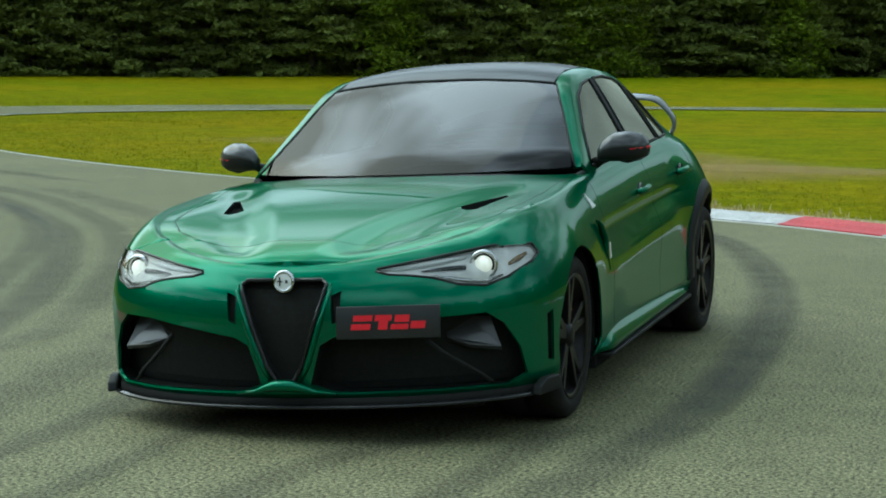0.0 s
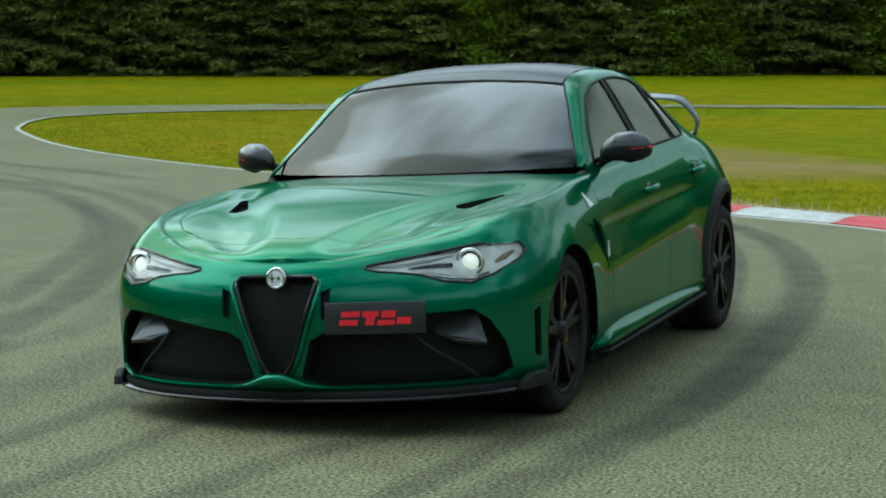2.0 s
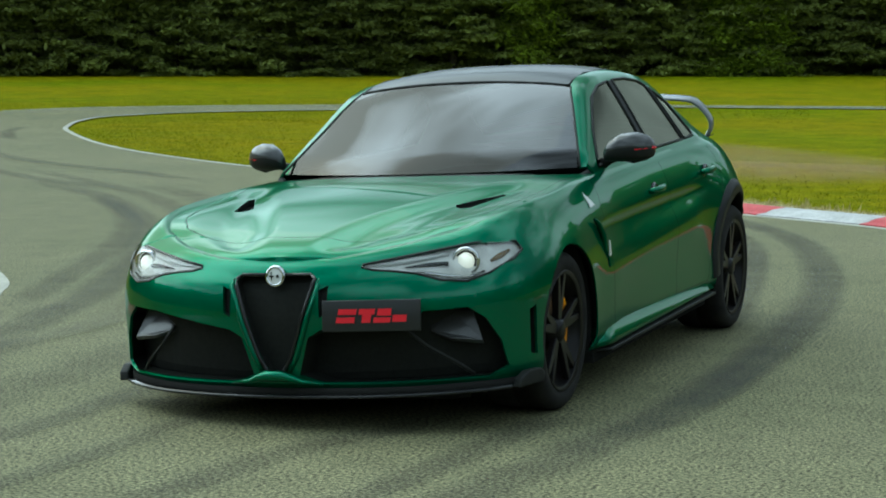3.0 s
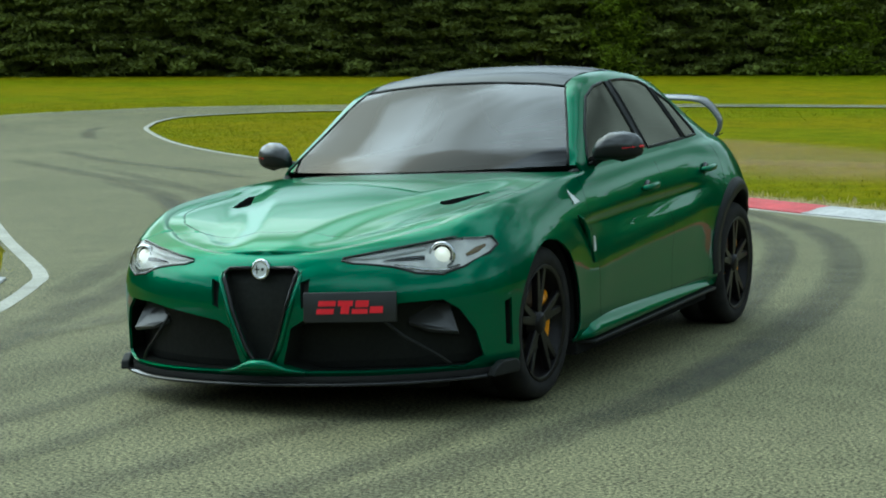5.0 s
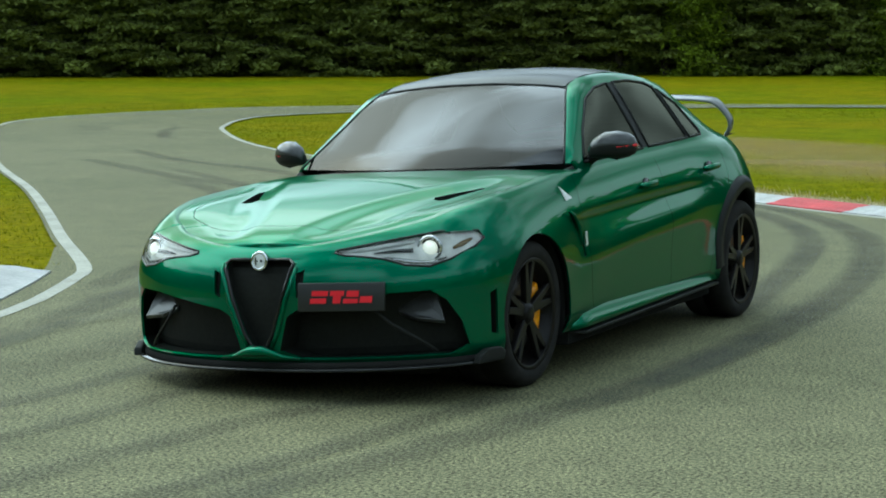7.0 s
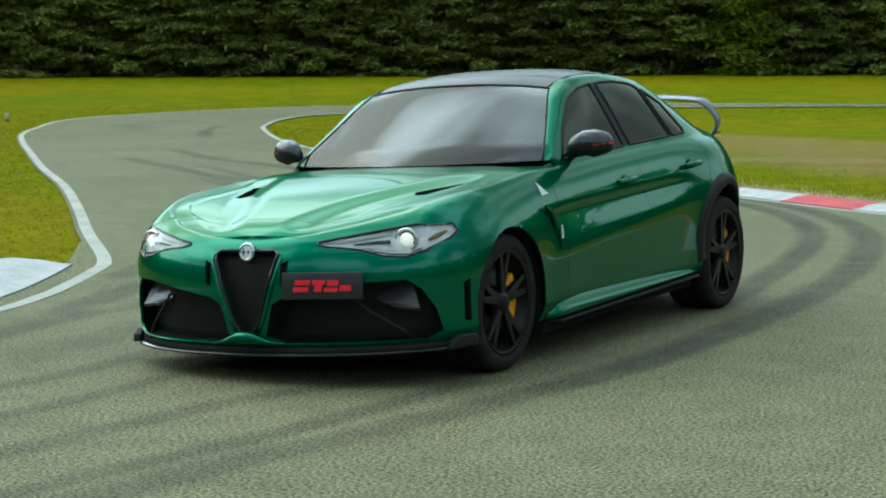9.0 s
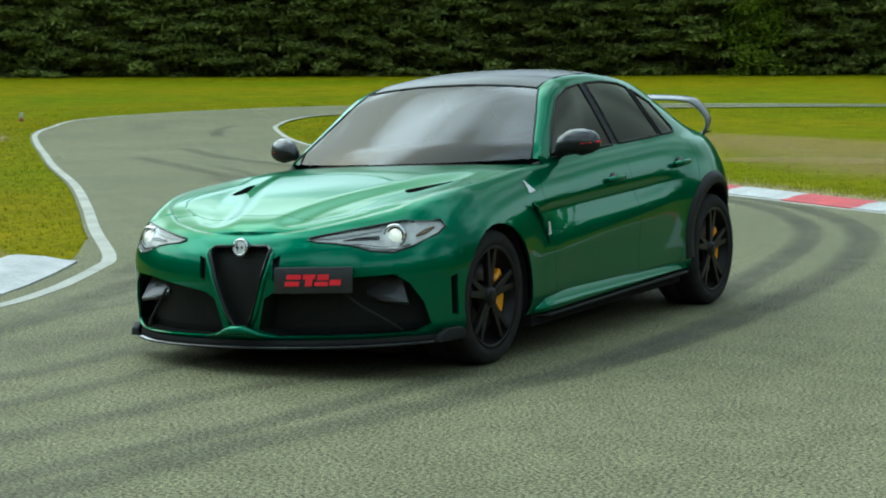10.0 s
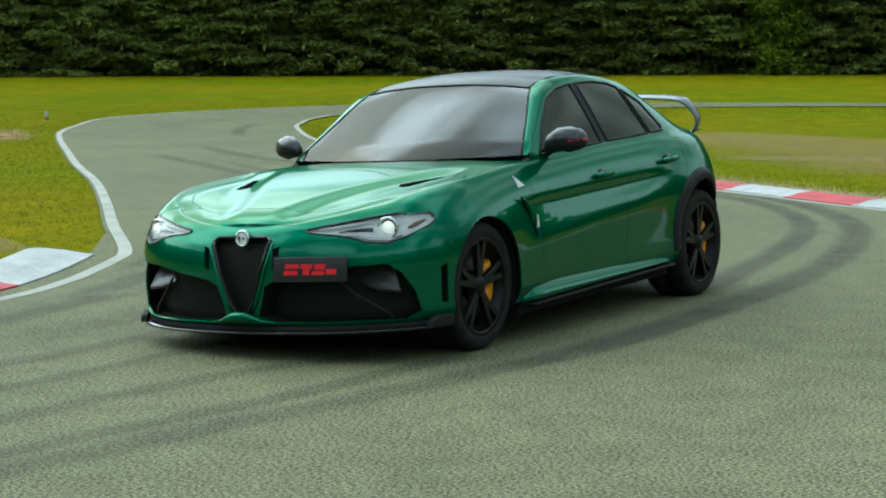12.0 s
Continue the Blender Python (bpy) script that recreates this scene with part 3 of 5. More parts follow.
def curve(*keys):
    """A smooth function through (at, value) pairs that does not overshoot."""
    xs, ys = np.array([k[0] for k in keys], float), np.array([k[1] for k in keys], float)
    h, d = np.diff(xs), np.diff(ys) / np.diff(xs)
    m = np.concatenate([[d[0]], np.where(d[:-1] * d[1:] > 0, 2 * d[:-1] * d[1:] / np.where(d[:-1] + d[1:] == 0, 1, d[:-1] + d[1:]), 0), [d[-1]]])

    def value(x):
        i = int(np.clip(np.searchsorted(xs, x) - 1, 0, len(h) - 1))
        t = min(max((x - xs[i]) / h[i], 0), 1)
        return float(ys[i] * (1 + 2 * t) * (1 - t) ** 2 + h[i] * m[i] * t * (1 - t) ** 2 + ys[i + 1] * t * t * (3 - 2 * t) + h[i] * m[i + 1] * t * t * (t - 1))

    return value


def ease(a, b, x):
    t = min(max((x - a) / (b - a), 0), 1)
    return t * t * (3 - 2 * t)


# plan outline of the left half from nose to tail: x, y, lower edge, upper edge, inset of the upper edge
OUTLINE = [
    (0.00, -0.875, 0.205, 0.720, 0.075), (0.15, -0.870, 0.205, 0.724, 0.078), (0.30, -0.852, 0.205, 0.738, 0.090), (0.45, -0.815, 0.205, 0.760, 0.115),
    (0.60, -0.755, 0.205, 0.785, 0.150), (0.73, -0.672, 0.205, 0.809, 0.185), (0.848, -0.565, 0.205, 0.836, 0.192), (0.926, -0.41, 0.205, 0.862, 0.184),
    (0.964, -0.20, 0.20, 0.886, 0.167), (0.966, 0.05, 0.20, 0.904, 0.155), (0.944, 0.50, 0.20, 0.929, 0.137), (0.928, 0.90, 0.20, 0.938, 0.120)]
OUTLINE += [
    (0.925, 1.40, 0.20, 0.955, 0.110), (0.930, 1.90, 0.20, 0.970, 0.110), (0.940, 2.30, 0.20, 0.985, 0.115), (0.968, 2.60, 0.20, 0.990, 0.140),
    (0.980, 2.85, 0.20, 0.992, 0.170), (0.940, 3.10, 0.21, 0.988, 0.170), (0.840, 3.36, 0.23, 0.982, 0.150), (0.71, 3.56, 0.26, 0.980, 0.120),
    (0.52, 3.66, 0.28, 0.988, 0.080), (0.26, 3.70, 0.28, 0.994, 0.070), (0.00, 3.71, 0.28, 1.000, 0.070)]


def sample_outline(step):
    ks = np.array(OUTLINE)
    ks = np.vstack([ks[1] * (-1, 1, 1, 1, 1), ks, ks[-2] * (-1, 1, 1, 1, 1)])
    out = []
    for a, b, c, d in zip(ks, ks[1:], ks[2:], ks[3:]):
        n = max(2, int(np.hypot(*(c - b)[:2]) / step))
        for i in range(n):
            t = i / n
            out.append(0.5 * (2 * b + (c - a) * t + (2 * a - 5 * b + 4 * c - d) * t * t + (3 * b - a - 3 * c + d) * t ** 3))
    out.append(ks[-2])
    ps = np.array(out)
    ps[0, 0] = ps[-1, 0] = 0
    ns = np.gradient(ps[:, :2], axis=0)
    ns = np.stack([ns[:, 1], -ns[:, 0]], 1)
    ns /= np.linalg.norm(ns, axis=1, keepdims=True)
    ns[0], ns[-1] = (0, -1), (0, 1)
    return ps, ns


RING, RING_N = sample_outline(0.045)
LEVELS = [0, 0.03, 0.07, 0.12, 0.2, 0.28, 0.36, 0.44, 0.52, 0.58, 0.62, 0.65, 0.68, 0.70, 0.72, 0.74, 0.78, 0.83, 0.88, 0.92, 0.955, 0.98, 1.0]


def shoulder_step(d):
    """Sharp step under the shoulder line, d below it, that fades out downwards."""
    return ease(-0.005, 0.035, d) * math.exp(-(max(0, d) / 0.13) ** 2)


def skin(i, v):
    """A point of the body side at outline sample i and height fraction v."""
    x, y, z0, z1, top = RING[i]
    w = max(0, (v - 0.5) / 0.5) * 0.97
    inset = top * (1 - math.sqrt(1 - w * w)) / (1 - math.sqrt(1 - 0.97 ** 2))
    inset += 0.035 * max(0, 1 - v / 0.12) ** 2
    door = ease(0.35, 0.75, y) * (1 - ease(2.05, 2.5, y))
    fold = 0.44 + 0.14 * (y - 0.7) / 1.7
    inset += door * (0.018 * shoulder_step(0.735 - v) - 0.020 * math.exp(-((v - fold) / (0.10 if v > fold else 0.17)) ** 2))
    nose = 1 - ease(-0.75, -0.45, y)
    inset += nose * (0.022 * max(0, 0.45 - v) + 0.018 * ease(0.80, 0.9, v) * (1 - abs(x) / 0.9))
    inset -= 0.022 * math.exp(-((y - 2.85) / 0.40) ** 2) * math.exp(-((v - 0.56) / 0.20) ** 2)
    inset -= 0.010 * math.exp(-(y / 0.42) ** 2) * math.exp(-((v - 0.5) / 0.25) ** 2)
    return Vector((max(x - RING_N[i][0] * inset, 0) if 0 < i < len(RING) - 1 else 0, y - RING_N[i][1] * inset, z0 + (z1 - z0) * v))


EDGE = [skin(i, 1.0) for i in range(len(RING))]
I_COWL = next(i for i, e in enumerate(EDGE) if e.y > 0.79)
I_DECK = next(i for i, e in enumerate(EDGE) if e.y > 3.25)
MID_Z = curve((-0.81, 0.722), (-0.72, 0.768), (-0.5, 0.822), (-0.2, 0.878), (0.1, 0.920), (0.35, 0.950), (0.53, 0.966))
ROOF_Z = curve((0.52, 0.952), (0.62, 1.004), (0.9, 1.165), (1.2, 1.326), (1.32, 1.380), (1.45, 1.415), (1.8, 1.443), (2.1, 1.438), (2.4, 1.410),
               (2.65, 1.362), (2.85, 1.280), (3.1, 1.150), (3.35, 1.030), (3.42, 1.012))
RAIL_X = curve((0.79, 0.785), (1.07, 0.698), (1.34, 0.614), (1.7, 0.596), (2.2, 0.592), (2.6, 0.598), (2.9, 0.62), (3.1, 0.65), (3.26, 0.69))
RAIL_Z = curve((0.79, 0.955), (1.07, 1.145), (1.34, 1.322), (1.6, 1.372), (1.9, 1.382), (2.2, 1.366), (2.5, 1.316), (2.8, 1.205), (3.1, 1.055), (3.26, 0.995))
BOW = curve((0.79, 0.27), (1.07, 0.16), (1.34, 0.07), (1.8, 0.0), (2.5, -0.02), (2.9, -0.10), (3.26, -0.16))


def bonnet_z(x, y, e, c):
    """Height on the line from the middle c to the edge e."""
    w = x / max(e.x, 1e-6)
    z = c.z + (e.z - c.z) * w ** 2.6
    k = ease(-0.8, 0.5, y)
    ridge = 0.15 + 0.43 * k
    fade = min(1, max(0, (e.x - 0.2) / 0.3)) * (1 - ease(0.2, 0.5, y))
    edge = e.x - 0.11
    valley = 0.5 * (ridge + edge)
    z += fade * (0.028 * (1 - ease(ridge - 0.07, ridge + 0.09, x)) - 0.020)
    z += fade * (0.009 * math.exp(-((x - edge) / 0.09) ** 2) * (1 - w ** 8) - 0.004 * math.exp(-((x - valley) / 0.06) ** 2))
    return z


def body_half():
    bm = bmesh.new()
    grid = [[bm.verts.new(skin(i, v)) for v in LEVELS] for i in range(len(RING))]
    for a, b in zip(grid, grid[1:]):
        for j in range(len(LEVELS) - 1):
            bm.faces.new((a[j], b[j], b[j + 1], a[j + 1]))
    # bonnet
    rows = []
    y0 = EDGE[0].y
    for i in range(1, I_COWL + 1):
        e = EDGE[i]
        cy = y0 + (e.y - y0) * (0.52 - y0) / (EDGE[I_COWL].y - y0)
        c = Vector((0, cy, MID_Z(cy)))
        row = []
        for k in range(49):
            w = k / 48
            x, y = e.x * w, cy + (e.y - cy) * w * w
            row.append(bm.verts.new((x, y, bonnet_z(x, y, e, c) if k < 48 else e.z)))
        rows.append(row)
    for a, b in zip(rows, rows[1:]):
        for k in range(48):
            bm.faces.new((a[k], b[k], b[k + 1], a[k + 1])[::-1])
    tip = bm.verts.new(EDGE[0])
    for k in range(48):
        bm.faces.new((tip, rows[0][k], rows[0][k + 1])[::-1])
    # glasshouse and roof
    prev = None
    for i in range(I_COWL, I_DECK + 1):
        e = EDGE[i]
        yk, rx, rz = e.y, RAIL_X(e.y), RAIL_Z(e.y)
        cy = yk - BOW(yk)
        cz = ROOF_Z(cy)
        row = []
        for k in range(13):
            w = k / 12
            sunk = 0.022 if i == I_COWL else 0.0
            row.append(bm.verts.new((rx * w, yk - BOW(yk) * (1 - w * w), cz + (rz - cz) * w ** 2.6 - sunk)))
        for k in range(1, 10):
            q = k / 9
            row.append(bm.verts.new((rx + (e.x - rx) * q ** 0.88, yk, rz + (e.z - rz) * q)))
        if prev:
            for k in range(21):
                bm.faces.new((prev[k], prev[k + 1], row[k + 1], row[k]))
        prev = row
    # boot lid
    prev = None
    yd, yt = EDGE[I_DECK].y, EDGE[-1].y
    for i in range(I_DECK, len(RING)):
        e = EDGE[i]
        cy = 3.41 + (yt - 3.41) * (e.y - yd) / (yt - yd)
        row = [bm.verts.new((e.x * k / 12, cy + (e.y - cy) * (k / 12) ** 2, 1.012 + (e.z - 1.012) * (k / 12) ** 2)) for k in range(13)]
        if prev:
            for k in range(12):
                if len({tuple(v.co) for v in (prev[k], prev[k + 1], row[k + 1], row[k])}) == 4:
                    bm.faces.new((prev[k], prev[k + 1], row[k + 1], row[k]))
        prev = row
    bmesh.ops.remove_doubles(bm, verts=bm.verts[:], dist=2e-4)
    bmesh.ops.dissolve_degenerate(bm, edges=bm.edges[:], dist=1e-5)
    bmesh.ops.recalc_face_normals(bm, faces=bm.faces[:])
    if sum(f.normal.z for f in bm.faces) < 0:
        bmesh.ops.reverse_faces(bm, faces=bm.faces[:])
    return bm


AXES = {"front": (0, 2), "side": (1, 2), "top": (0, 1)}


def inside(poly, u, v):
    hit = False
    for (ax, ay), (bx, by) in zip(poly, poly[1:] + poly[:1]):
        if (ay > v) != (by > v) and u < (bx - ax) * (v - ay) / (by - ay) + ax:
            hit = not hit
    return hit


def take(bm, poly, view, where):
    """Cuts the part of bm inside a polygon, seen from the front, the side or the top, out of it, as a bmesh of its own."""
    ia, ib = AXES[view]
    us, vs = [p[0] for p in poly], [p[1] for p in poly]
    box = (min(us) - 0.01, max(us) + 0.01, min(vs) - 0.01, max(vs) + 0.01)

    def near(f):
        a, b = [v.co[ia] for v in f.verts], [v.co[ib] for v in f.verts]
        return max(a) > box[0] and min(a) < box[1] and max(b) > box[2] and min(b) < box[3] and where(f.calc_center_median(), f.normal)

    for (au, av), (bu, bv) in zip(poly, poly[1:] + poly[:1]):
        co, d = [0, 0, 0], [0, 0, 0]
        co[ia], co[ib] = au, av
        d[ia], d[ib] = bv - av, au - bu
        lo = (min(au, bu) - 0.03, max(au, bu) + 0.03, min(av, bv) - 0.03, max(av, bv) + 0.03)
        fs = []
        for f in bm.faces:
            if not near(f):
                continue
            a, b = [v.co[ia] for v in f.verts], [v.co[ib] for v in f.verts]
            if max(a) > lo[0] and min(a) < lo[1] and max(b) > lo[2] and min(b) < lo[3]:
                fs.append(f)
        if fs:
            es = {e for f in fs for e in f.edges}
            ws = {v for f in fs for v in f.verts}
            bmesh.ops.bisect_plane(bm, geom=list(ws) + list(es) + fs, dist=1e-5, plane_co=co, plane_no=Vector(d).normalized())
    bm.normal_update()
    picked = []
    for f in bm.faces:
        c = f.calc_center_median()
        if where(c, f.normal) and inside(poly, c[ia], c[ib]):
            picked.append(f)
    out = copy_faces(picked)
    bmesh.ops.delete(bm, geom=picked, context="FACES")
    return out


def copy_faces(faces, flip=False):
    out, seen = bmesh.new(), {}
    for f in faces:
        vs = []
        for v in f.verts:
            if v not in seen:
                seen[v] = out.verts.new((-v.co.x if flip else v.co.x, v.co.y, v.co.z))
            vs.append(seen[v])
        try:
            out.faces.new(vs[::-1] if flip else vs)
        except ValueError:
            pass
    out.normal_update()
    return out


def flipped(bm):
    return copy_faces(bm.faces, True)


def whole(bm):
    """Both halves as one mesh."""
    me = bpy.data.meshes.new("half")
    f = flipped(bm)
    f.to_mesh(me)
    f.free()
    out = copy_faces(bm.faces)
    out.from_mesh(me)
    bpy.data.meshes.remove(me)
    for v in out.verts:
        if abs(v.co.x) < 3e-4:
            v.co.x = 0
    bmesh.ops.remove_doubles(out, verts=out.verts[:], dist=1e-4)
    out.normal_update()
    return out


def shut_line(bm, keep, r=0.0016):
    """A thin dark bead along the rim of a sheet, where it meets its neighbours."""
    out = bmesh.new()
    bm.normal_update()
    for e in bm.edges:
        if not e.is_boundary or not keep(e.verts[0].co):
            continue
        a, b = e.verts[0].co, e.verts[1].co
        d = b - a
        if d.length < 1e-5:
            continue
        n = e.link_faces[0].normal
        t = d.cross(n).normalized() * r
        up = n * (r * 0.35)
        ra = [out.verts.new(a + q) for q in (t, up, -t, -up)]
        rb = [out.verts.new(b + q) for q in (t, up, -t, -up)]
        for k in range(4):
            out.faces.new((ra[k], ra[(k + 1) % 4], rb[(k + 1) % 4], rb[k]))
    bmesh.ops.remove_doubles(out, verts=out.verts[:], dist=0.0009)
    return out


def panel(bm, thick=0.012):
    """Turns the rim of a sheet inwards."""
    bm.normal_update()
    rim = [e for e in bm.edges if e.is_boundary]
    ns = {v: v.normal.copy() for e in rim for v in e.verts}
    for e in rim:
        e.smooth = False
    res = bmesh.ops.extrude_edge_only(bm, edges=rim)
    new_vs = [g for g in res["geom"] if isinstance(g, bmesh.types.BMVert)]
    for v in new_vs:
        for e in v.link_edges:
            o = e.other_vert(v)
            if o in ns and o not in new_vs:
                v.co = o.co - ns[o] * thick
                break
    return bm


def moved(bm, v=None, along=0.0):
    bm.normal_update()
    ns = [(q, q.normal.copy()) for q in bm.verts]
    for q, n in ns:
        q.co += n * along
        if v is not None:
            q.co += Vector(v)
    return bm


def recess(bm, v):
    """A pocket as deep as v behind a hole: walls and floor."""
    out = copy_faces(bm.faces)
    rim = [e for e in out.edges if e.is_boundary]
    res = bmesh.ops.extrude_edge_only(out, edges=rim)
    new_vs = {g for g in res["geom"] if isinstance(g, bmesh.types.BMVert)}
    wall = [g for g in res["geom"] if isinstance(g, bmesh.types.BMFace)]
    for f in out.faces:
        f.tag = False
    for f in wall:
        f.tag = True
    floor_vs = {q for f in out.faces if not f.tag for q in f.verts}
    old = {q: q.co.copy() for q in floor_vs}
    # the floor sinks, the extruded rim keeps the mouth
    for q in floor_vs:
        q.co = old[q] + Vector(v)
    return out


def both(name, bm, mat, label="", parent=None, **kw):
    """The same part on the left and on the right."""
    r = flipped(bm)
    return part(name, bm, mat, parent or CAR, label, at=LEAN, **kw), part(name, r, mat, parent or CAR, label, at=LEAN, **kw)


FRONT = lambda c, n: c.y < -0.12 and n.y < 0.35
SIDE = lambda c, n: c.x > 0.5 and n.x > 0.3
GLASSSIDE = lambda c, n: c.x > 0.45 and n.x > 0.15 and c.z > 0.9
TOP = lambda c, n: n.z > 0.12


def circle(cy, cz, r, n=30):
    return [(cy + r * math.cos(2 * math.pi * k / n + 0.05), cz + r * math.sin(2 * math.pi * k / n + 0.05)) for k in range(n)]


SIDE_WINDOWS = [
    [(0.945, 0.965), (1.715, 0.990), (1.690, 1.342), (1.50, 1.322), (1.34, 1.272), (1.12, 1.122)],
    [(1.800, 0.994), (2.380, 1.010), (2.325, 1.302), (2.22, 1.330), (2.00, 1.348), (1.775, 1.346)],
    [(2.415, 1.012), (2.605, 1.020), (2.622, 1.045), (2.55, 1.200), (2.370, 1.288)]]


def house_point(y, z, side):
    """A point of the side of the glasshouse."""
    i = next(k for k in range(I_COWL, len(EDGE)) if EDGE[k].y >= y)
    e = EDGE[i - 1].lerp(EDGE[i], (y - EDGE[i - 1].y) / (EDGE[i].y - EDGE[i - 1].y))
    rx, rz = RAIL_X(y), RAIL_Z(y)
    q = min(max((z - rz) / (e.z - rz), 0), 1)
    return Vector((side * (rx + (e.x - rx) * q ** 0.88), y, z))


def build_body():
    bm = body_half()
    # openings
    shield = take(bm, [(-0.05, 0.668), (0.150, 0.668), (0.168, 0.655), (0.166, 0.630), (0.070, 0.350), (0.035, 0.290), (-0.05, 0.280)], "front", FRONT)
    slot = take(bm, [(0.192, 0.612), (0.232, 0.628), (0.226, 0.520), (0.196, 0.505)], "front", FRONT)
    intake = take(bm, [(0.100, 0.275), (0.200, 0.238), (0.800, 0.236), (0.862, 0.275), (0.845, 0.380), (0.800, 0.475), (0.745, 0.522), (0.600, 0.518), (0.400, 0.488),
                       (0.200, 0.456), (0.145, 0.425)], "front", FRONT)
    lamp_shape = [(0.352, 0.694), (0.400, 0.682), (0.500, 0.673), (0.560, 0.664), (0.650, 0.634), (0.740, 0.622), (0.810, 0.648), (0.874, 0.693), (0.886, 0.722), (0.862, 0.755),
                  (0.740, 0.763), (0.600, 0.742), (0.450, 0.718), (0.356, 0.703)]
    lamp = take(bm, lamp_shape, "front", FRONT)
    curtain = take(bm, [(-0.435, 0.31), (-0.395, 0.30), (-0.395, 0.50), (-0.435, 0.485)], "side", SIDE)
    take(bm, circle(0, 0.345, 0.356), "side", SIDE).free()
    take(bm, circle(2.82, 0.350, 0.356), "side", SIDE).free()
    vent = take(bm, [(0.440, 0.760), (0.475, 0.765), (0.560, 0.650), (0.570, 0.540), (0.545, 0.535), (0.535, 0.625)], "side", SIDE)
    scoop = take(bm, [(0.478, -0.06), (0.492, -0.10), (0.520, -0.115), (0.556, -0.10), (0.622, 0.17), (0.600, 0.19)], "top", TOP)
    # glass
    screen = take(bm, [(-0.05, 0.48), (0.001, 0.50), (0.35, 0.535), (0.60, 0.650), (0.70, 0.708), (0.760, 0.778), (0.645, 1.080), (0.570, 1.270), (0.548, 1.330), (0.30, 1.298), (-0.05, 1.286)], "top",
                  lambda c, n: n.z > 0.12 and c.z > 0.94)
    roof = take(bm, [(-0.05, 1.286), (0.30, 1.298), (0.548, 1.330), (0.538, 1.38), (0.528, 1.60), (0.525, 2.30), (0.520, 2.62), (-0.05, 2.66)], "top", lambda c, n: n.z > 0.12 and c.z > 1.2)
    back = take(bm, [(-0.05, 2.72), (0.50, 2.68), (0.58, 2.95), (0.60, 3.18), (-0.05, 3.30)], "top", lambda c, n: n.z > 0.12 and c.z > 1.0)
    w_front = take(bm, SIDE_WINDOWS[0], "side", GLASSSIDE)
    w_rear = take(bm, SIDE_WINDOWS[1], "side", GLASSSIDE)
    w_quarter = take(bm, SIDE_WINDOWS[2], "side", GLASSSIDE)
    pillar = take(bm, [(1.715, 0.990), (1.800, 0.994), (1.775, 1.346), (1.690, 1.342)], "side", GLASSSIDE)
    pillar_c = take(bm, [(2.380, 1.010), (2.415, 1.012), (2.370, 1.288), (2.325, 1.302)], "side", GLASSSIDE)
    # lining behind the gaps
    part("lining", moved(whole(bm), along=-0.016), INSIDE, CAR, at=LEAN)
    # panels
    bonnet = take(bm, [(-0.05, -0.640), (0.20, -0.622), (0.42, -0.56), (0.60, -0.44), (0.69, -0.29), (0.735, 0.0), (0.760, 0.45), (0.772, 0.74), (0.772, 0.80), (0.70, 0.80), (0.55, 0.74),
                       (0.30, 0.64), (-0.05, 0.60)], "top", lambda c, n: n.z > 0.4 and c.z < 1.0)
    door_f = take(bm, [(0.66, 0.265), (1.745, 0.265), (1.765, 0.60), (1.755, 0.962), (0.90, 0.935), (0.70, 0.92), (0.62, 0.80), (0.615, 0.55)], "side", lambda c, n: c.x > 0.5 and n.x > 0.1)
    door_r = take(bm, [(1.745, 0.265), (2.330, 0.265), (2.400, 0.42), (2.520, 0.62), (2.640, 0.78), (2.680, 0.92), (2.660, 1.003), (1.755, 0.962), (1.765, 0.60)], "side",
                  lambda c, n: c.x > 0.5 and n.x > 0.1)
    bumper = take(bm, [(-1.0, 0.1), (-0.30, 0.1), (-0.345, 0.66), (-0.40, 0.60), (-0.52, 0.69), (-0.56, 0.88), (-1.0, 0.88)], "side", lambda c, n: c.y < -0.2 and c.x > -0.1)
    fender = take(bm, [(-1.0, 0.1), (0.62, 0.1), (0.605, 0.55), (0.61, 0.80), (0.69, 0.925), (0.80, 0.948), (0.60, 1.10), (-1.0, 1.10)], "side", lambda c, n: c.z < 0.96)
    bumper_r = take(bm, [(3.16, 0.1), (4.0, 0.1), (4.0, 0.72), (3.22, 0.72)], "side", lambda c, n: c.y > 3)
    boot = take(bm, [(-0.05, 3.31), (0.58, 3.26), (0.62, 3.34), (0.58, 3.52), (-0.05, 3.8)], "top", lambda c, n: c.z > 0.9 and n.z > 0.3)

    lid = whole(bonnet)
    seam = shut_line(lid, lambda p: not (0.44 < abs(p.x) < 0.64 and -0.2 < p.y < 0.22))
    hood = part("bonnet", panel(lid), PAINT, CAR, at=LEAN)
    part("shut_line", seam, BLACK, hood)
    for side_scoop in (scoop, flipped(scoop)):
        part("bonnet_vent", recess(side_scoop, (0, 0, -0.03)), INSIDE, hood, "black slatted vent", smooth=False)
    nose = part("front_bumper", panel(whole(bumper)), PAINT, CAR, at=LEAN)
    both("front_fender", panel(fender, 0.006), PAINT)
    seams = [shut_line(q, lambda p: p.z < 0.93) for q in (door_f, door_r)]
    mirrored = [flipped(q) for q in seams]
    doors_f = both("front_door", panel(door_f), PAINT)
    doors_r = both("rear_door", panel(door_r), PAINT)
    for pair, q, m in zip((doors_f, doors_r), seams, mirrored):
        part("shut_line", q, BLACK, pair[0])
        part("shut_line", m, BLACK, pair[1])
    part("rear_bumper", panel(whole(bumper_r)), PAINT, CAR, at=LEAN)
    part("boot_lid", panel(whole(boot)), PAINT, CAR, at=LEAN)
    part("body_shell", panel(whole(bm)), PAINT, CAR, at=LEAN)
